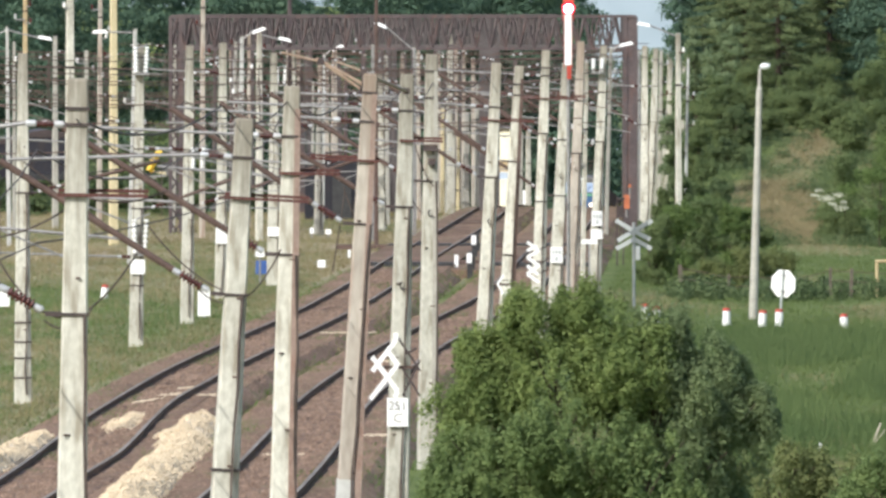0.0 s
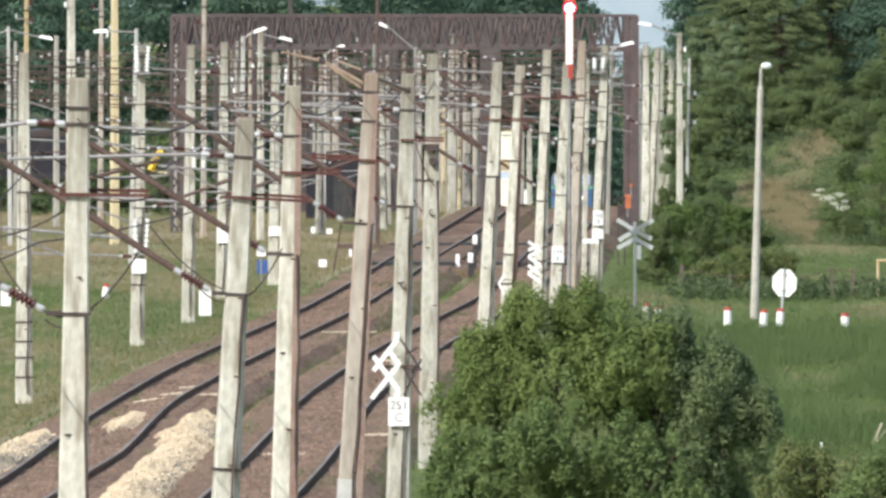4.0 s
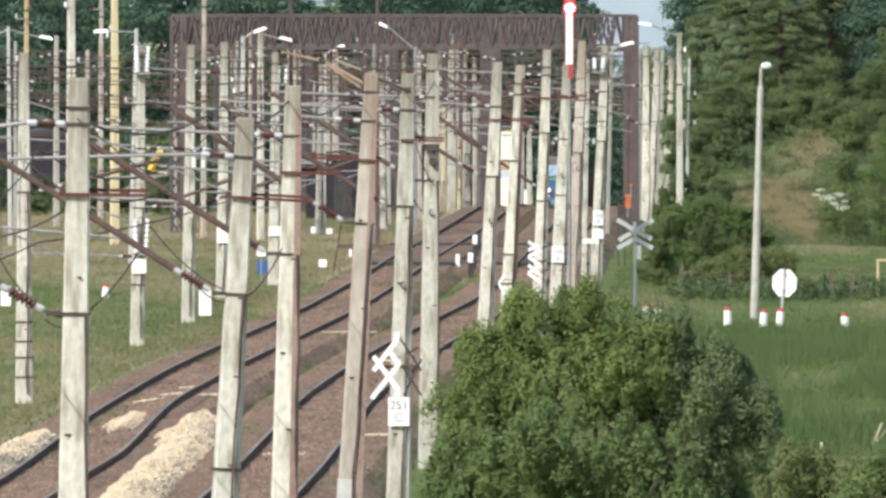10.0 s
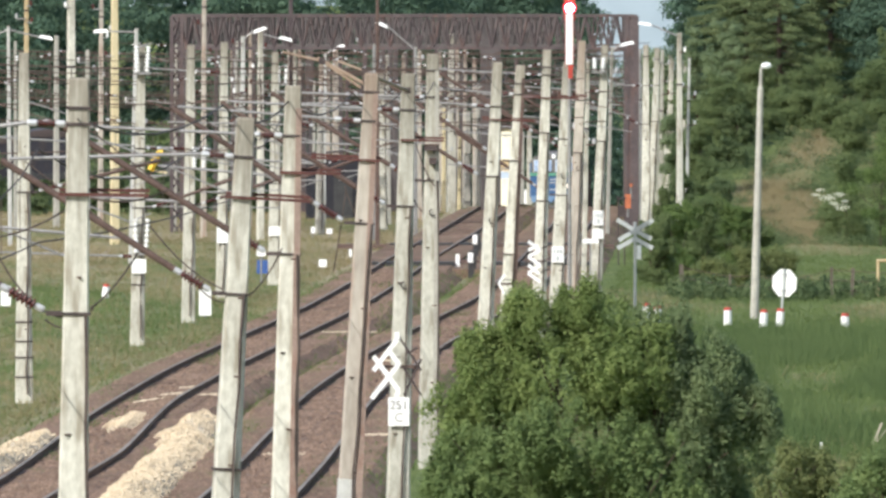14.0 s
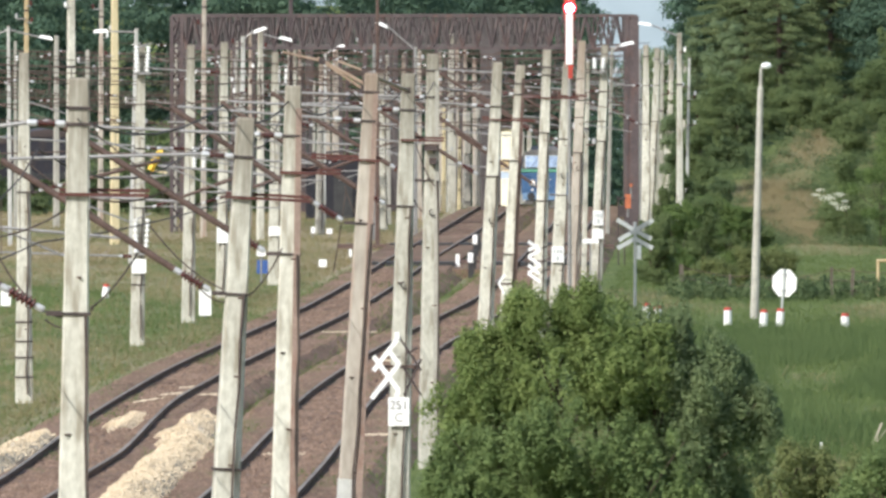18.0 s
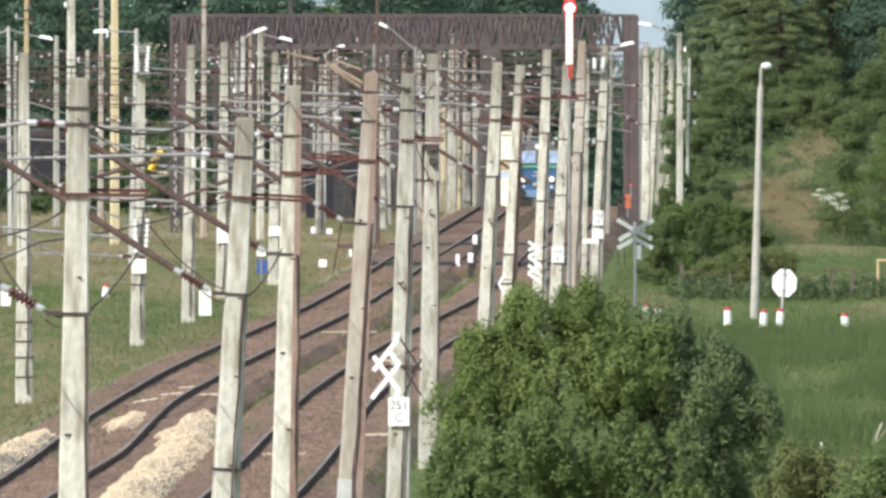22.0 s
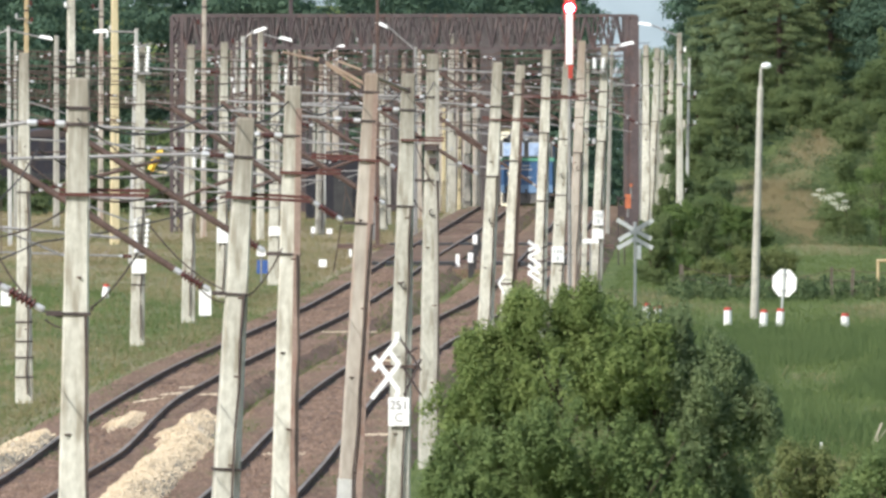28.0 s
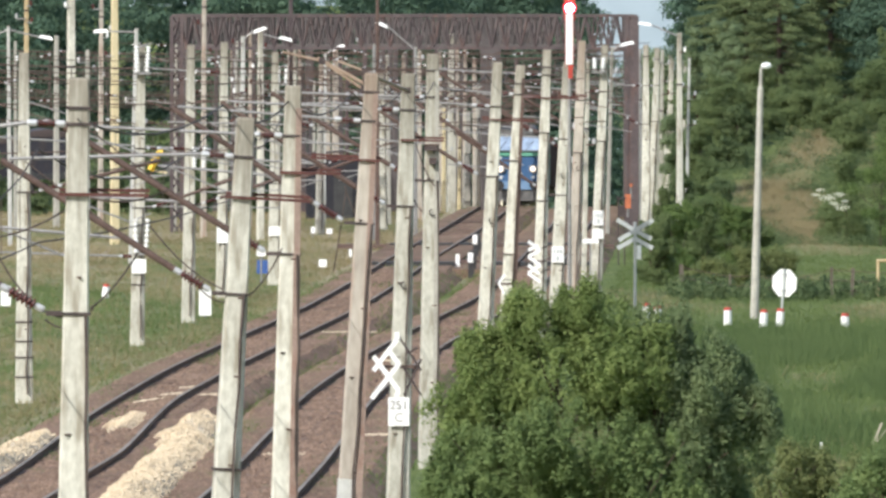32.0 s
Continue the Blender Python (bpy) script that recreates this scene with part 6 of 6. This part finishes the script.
# ---- level crossing ----
def crossing():
    r = thing("level_crossing", "worn brown level-crossing deck between the rails", "road", kind="structure")
    deck = surface("earth_covered_crossing_deck", (0.11, 0.070, 0.050), (0.235, 0.155, 0.115), 0.9, 0.95, bump=0.6, fine=12, stretch=(1, 0.2, 1), stain=(0.12, 0.12, 0.06), amount=0.6)
    rnd = random.Random(3)
    for line in (track_a, track_b):
        for u0, u1 in ((-1.7, -0.86), (-0.64, 0.64), (0.86, 1.7)):
            for k in range(4):
                d0 = 458 + k * 10
                w = math.atan((line(d0 + 10) - line(d0)) / 10)
                part("deck_panel", Geo().box((line(d0 + 5) + (u0 + u1) / 2, d0 + 5, -0.115 + rnd.uniform(-0.012, 0.012)), (u1 - u0, 9.9, 0.12), Matrix.Rotation(-w, 3, "Z")), deck, r)
            for d0 in (457.0, 499.0):
                part("edge_plank", Geo().box((line(d0) + (u0 + u1) / 2, d0, -0.06 + rnd.uniform(-0.01, 0.01)), (u1 - u0, 0.9, 0.15)), BLACK, r)
    for d0, x0, x1 in ((499.8, -3.9, 6.3), (465.0, -2.8, 5.2)):
        part("edge_beam", Geo().box(((x0 + x1) / 2, d0, -0.13), (x1 - x0, 1.1, 0.16)), RUST, r, "dark edge beam of the crossing")
    # earth fill level with the deck between the two tracks
    xa, xb = track_a(478) + 1.7, track_b(478) - 1.7
    part("fill", Geo().sweep([(track_a(d) + 1.72 + (track_b(d) - track_a(d) - 3.44) / 2, d, -0.16) for d in (452, 458, 478, 498, 504)],
                             [(-(xb - xa) / 2 - 0.4, -0.5), (-(xb - xa) / 2 - 0.1, 0), ((xb - xa) / 2 + 0.1, 0), ((xb - xa) / 2 + 0.4, -0.5)]), deck, r)


crossing()


# ---- overhead wires ----
def wire_run(pts, r, sag=0.0, material=None):
    line = [Vector(pts[0])]
    for a, b in zip(pts, pts[1:]):
        for k in range(1, 7):
            line.append(Vector(a).lerp(Vector(b), k / 6) - Vector((0, 0, 4 * sag * k / 6 * (1 - k / 6))))
    return Geo().cable(line, r)


def wires():
    for line, masts in ((track_b, MASTS_B), (track_a, MASTS_A)):
        w = thing("overhead_line", "dark copper contact wire hung from a catenary wire", "overhead wires", group="overhead lines")
        ds = sorted({round(m.location.y) for m in masts})
        keep = [ds[0] - 45]
        for d in ds:
            if d - keep[-1] > 24:
                keep.append(d)
        zig = [0.25 if i % 2 else -0.25 for i in range(len(keep))]
        top = [(line(d) + z, d, fall(d) + 6.2) for d, z in zip(keep, zig)]
        low = [(line(d) + z, d, fall(d) + 5.05) for d, z in zip(keep, zig)]
        part("catenary_wire", wire_run(top, 0.013, 0.55), WIRE, w)
        part("contact_wire", wire_run(low, 0.011, 0.06), WIRE, w)
        g = Geo()
        for a, b, c, e in zip(top, top[1:], low, low[1:]):
            for k in range(1, 6):
                t = k / 6
                q = Vector(a).lerp(Vector(b), t) - Vector((0, 0, 2.2 * t * (1 - t)))
                g.tube(q, Vector(c).lerp(Vector(e), t), 0.006, 3)
        tagged(part("dropper", g, WIRE, w), kind="stuff")
    for k, (dx, z) in enumerate(((0.1, 6.75),)):
        w = thing("feeder_cable", "dark feeder cable strung along the masts", "cable", group="overhead lines")
        pts = [(m.location.x + dx, m.location.y - 0.2, z) for m in MASTS_B[:12]]
        part("cable", wire_run(pts, 0.014, 0.25), WIRE, w)


wires()


# ---- cross spans and tubes over the yard ----
def cross_span(d, x0, x1, zs, seed):
    """Steel ropes strung across the tracks, with insulators and short tubes hung between them."""
    rnd = random.Random(seed)
    c = thing("cross_span", "dark steel ropes with pale insulators strung across the tracks", "overhead wires", pose(0, d, fall(d)), "cross spans over the yard")
    for z in zs:
        part("rope", wire_run([(x0, 0, z), ((x0 + x1) / 2, 0, z - 0.12), (x1, 0, z)], 0.016, 0.1), rnd.choice((WIRE, RUST, RUST)), c)
    x = x0 + rnd.uniform(0.5, 1.5)
    while x < x1 - 0.5:
        z = rnd.choice(zs) - 0.1
        k = rnd.random()
        if k < 0.25:
            insulator("insulator", (x, 0, z), (rnd.choice((-1, 1)), 0, rnd.uniform(-0.3, 0.3)), c, 0.42, 0.05)
        elif k < 0.75:
            part("registration_tube", Geo().tube((x, 0, z), (x + rnd.uniform(0.8, 1.8), 0, z - rnd.uniform(0.1, 0.5)), 0.018, 6), rnd.choice((GALVANISED, RUST, RUST)), c)
        else:
            part("hanger", Geo().tube((x, 0, max(zs)), (x + rnd.uniform(-0.1, 0.1), 0, min(zs)), 0.016, 5), WIRE, c)
        x += rnd.uniform(0.7, 1.5)


NEAR_SPANS = ((333, -14, -4.4, (6.1, 4.9)), (386, -14, 4.0, (6.4, 5.3)), (417, -14.5, 5.0, (6.6, 5.9, 5.0)), (440, -15, 5.2, (6.7, 5.7)), (470, -16, 5.8, (6.9, 6.2, 5.3)),
              (498, -16.5, 6.3, (6.6, 5.6)), (530, -17, 7.3, (6.9, 6.0, 5.2)), (575, -19, 8.3, (7.0, 6.1, 5.0)), (600, -20, 8.8, (6.8, 5.8)))
FAR_SPANS = ((632, -21, 9.3, (7.2, 6.3, 5.4)), (655, -16, 10.0, (7.8, 6.6, 5.4)), (690, -14, 10.4, (8.0, 7.0, 6.0)), (672, -13, 10.2, (7.4, 6.8, 5.9, 5.0)), (705, -13, 10.6, (7.7, 6.5, 5.5)),
             (735, -12, 11.0, (8.0, 7.0, 5.8)), (760, -14, 7.0, (7.9, 7.3, 6.6, 5.7)), (815, -14, 7.5, (8.1, 7.4, 6.5, 5.6)), (790, -9, 12.0, (8.2, 7.2, 6.0)))
for i, (d, x0, x1, zs) in enumerate(NEAR_SPANS + FAR_SPANS):
    cross_span(d, x0, x1, zs, i)


def yard_tube(a, b, r, label):
    t = thing("registration_tube", label, "steel tube", group="tubes over the yard")
    part("tube", Geo().tube(a, b, r, 7), GALVANISED, t)
    way = (Vector(b) - Vector(a)).normalized()
    insulator("insulator", Vector(b) + way * 0.0, way, t, 0.55, 0.07)


yard_tube((-12.76, 381.0, 4.79), (-7.68, 381.0, 4.47), 0.030, "long pale galvanised tube ending in an insulator")
yard_tube((-11.82, 352.9, 2.00), (-8.44, 352.9, 1.89), 0.026, "pale galvanised tube low over the grass")
yard_tube((-9.63, 417.4, 2.38), (-4.94, 417.4, 2.33), 0.024, "thin pale galvanised tube over the track")
yard_tube((-7.75, 381.0, 5.20), (-4.19, 381.0, 5.12), 0.030, "pale galvanised tube over the track")
yard_tube((-8.94, 417.4, 6.61), (-7.27, 417.4, 6.52), 0.024, "pale galvanised tube high over the yard")
yard_tube((-5.30, 438.8, 5.44), (-3.14, 438.8, 5.44), 0.030, "pale galvanised tube high over the track")
yard_tube((-5.30, 438.8, 5.24), (-0.66, 438.8, 5.21), 0.020, "thin pale galvanised tube over the tracks")


# ---- weathered timber-coloured struts between the mast heads ----
def strut(a, b, r):
    s = thing("bracket_strut", "weathered ochre steel strut between mast heads", "strut", group="struts")
    part("bar", Geo().tube(a, b, r, 6), STRUT_PAINT, s)
    part("end_lug", Geo().box(b, (0.10, 0.08, 0.10)), DARK_STEEL, s)


STRUT_PAINT = surface("weathered_ochre_paint", (0.24, 0.17, 0.12), (0.42, 0.32, 0.24), 4, 0.8)
strut((-1.90, 205.1, 7.28), (-1.16, 205.1, 6.87), 0.028)
strut((-1.79, 205.1, 7.20), (-1.19, 205.1, 6.79), 0.022)
strut((-1.59, 205.1, 7.23), (-1.18, 205.1, 7.08), 0.018)
strut((-1.04, 208.7, 6.97), (-0.56, 216.2, 6.74), 0.024)
strut((-2.43, 205.1, 7.37), (-1.83, 205.1, 7.23), 0.020)


# ---- slack jumper cables ----
def jumper(a, b, sag, r=0.010):
    j = thing("jumper_cable", "thin dark slack cable hanging between clamps", "cable", group="jumper cables")
    a, b = Vector(a), Vector(b)
    part("cable", Geo().cable([a.lerp(b, k / 10) - Vector((0, 0, 4 * sag * k / 10 * (1 - k / 10))) for k in range(11)], r), WIRE, j)


jumper((-4.62, 139.5, 5.42), (-3.91, 139.5, 4.71), 0.16)
jumper((-4.12, 140.4, 4.67), (-3.62, 140.4, 4.79), 0.14)
jumper((-3.66, 140.4, 4.78), (-3.16, 140.4, 5.36), 0.06)
jumper((-3.63, 167.8, 5.26), (-2.72, 167.8, 4.47), 0.10)
jumper((-3.03, 167.8, 4.50), (-2.41, 167.8, 4.45), 0.16)
jumper((-2.48, 167.8, 4.35), (-1.99, 167.8, 4.98), 0.10)
jumper((-3.89, 140.4, 5.82), (-4.64, 140.4, 5.52), 0.05)
jumper((-3.65, 140.4, 5.93), (-2.83, 140.4, 6.02), 0.08)
jumper((-1.24, 206.9, 4.71), (-1.50, 206.9, 5.32), 0.06)
jumper((-1.67, 206.9, 4.02), (-1.48, 206.9, 5.23), 0.03)
jumper((-0.65, 218.2, 5.46), (-0.33, 218.2, 4.78), 0.10)
jumper((-0.45, 220.2, 5.90), (-0.13, 220.2, 5.17), 0.10)


# ---- the hazy distance in the gap between the woods: a flat glowing sheet ----
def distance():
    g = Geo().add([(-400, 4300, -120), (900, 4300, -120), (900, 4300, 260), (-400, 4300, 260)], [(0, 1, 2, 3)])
    # Haze is in the sheet's colour; a faint glow keeps it pale.
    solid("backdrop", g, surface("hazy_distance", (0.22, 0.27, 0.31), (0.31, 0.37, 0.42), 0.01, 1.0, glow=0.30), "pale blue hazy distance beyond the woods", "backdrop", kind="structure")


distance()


def motions():
    for ob, back in TRAIN:
        rows = []
        for i in range(33):
            d = 1000 - 9.95 * i + back
            a, b = d - 4, d + 4
            head = math.degrees(math.atan2(track_a(b) - track_a(a), 8))
            pitch = math.degrees(math.atan2(fall(b) - fall(a), 8))
            rows.append((float(i), pose(track_a(d), d, fall(d) + 0.002, pitch, 0, -head)))
        walk(ob, rows)


motions()
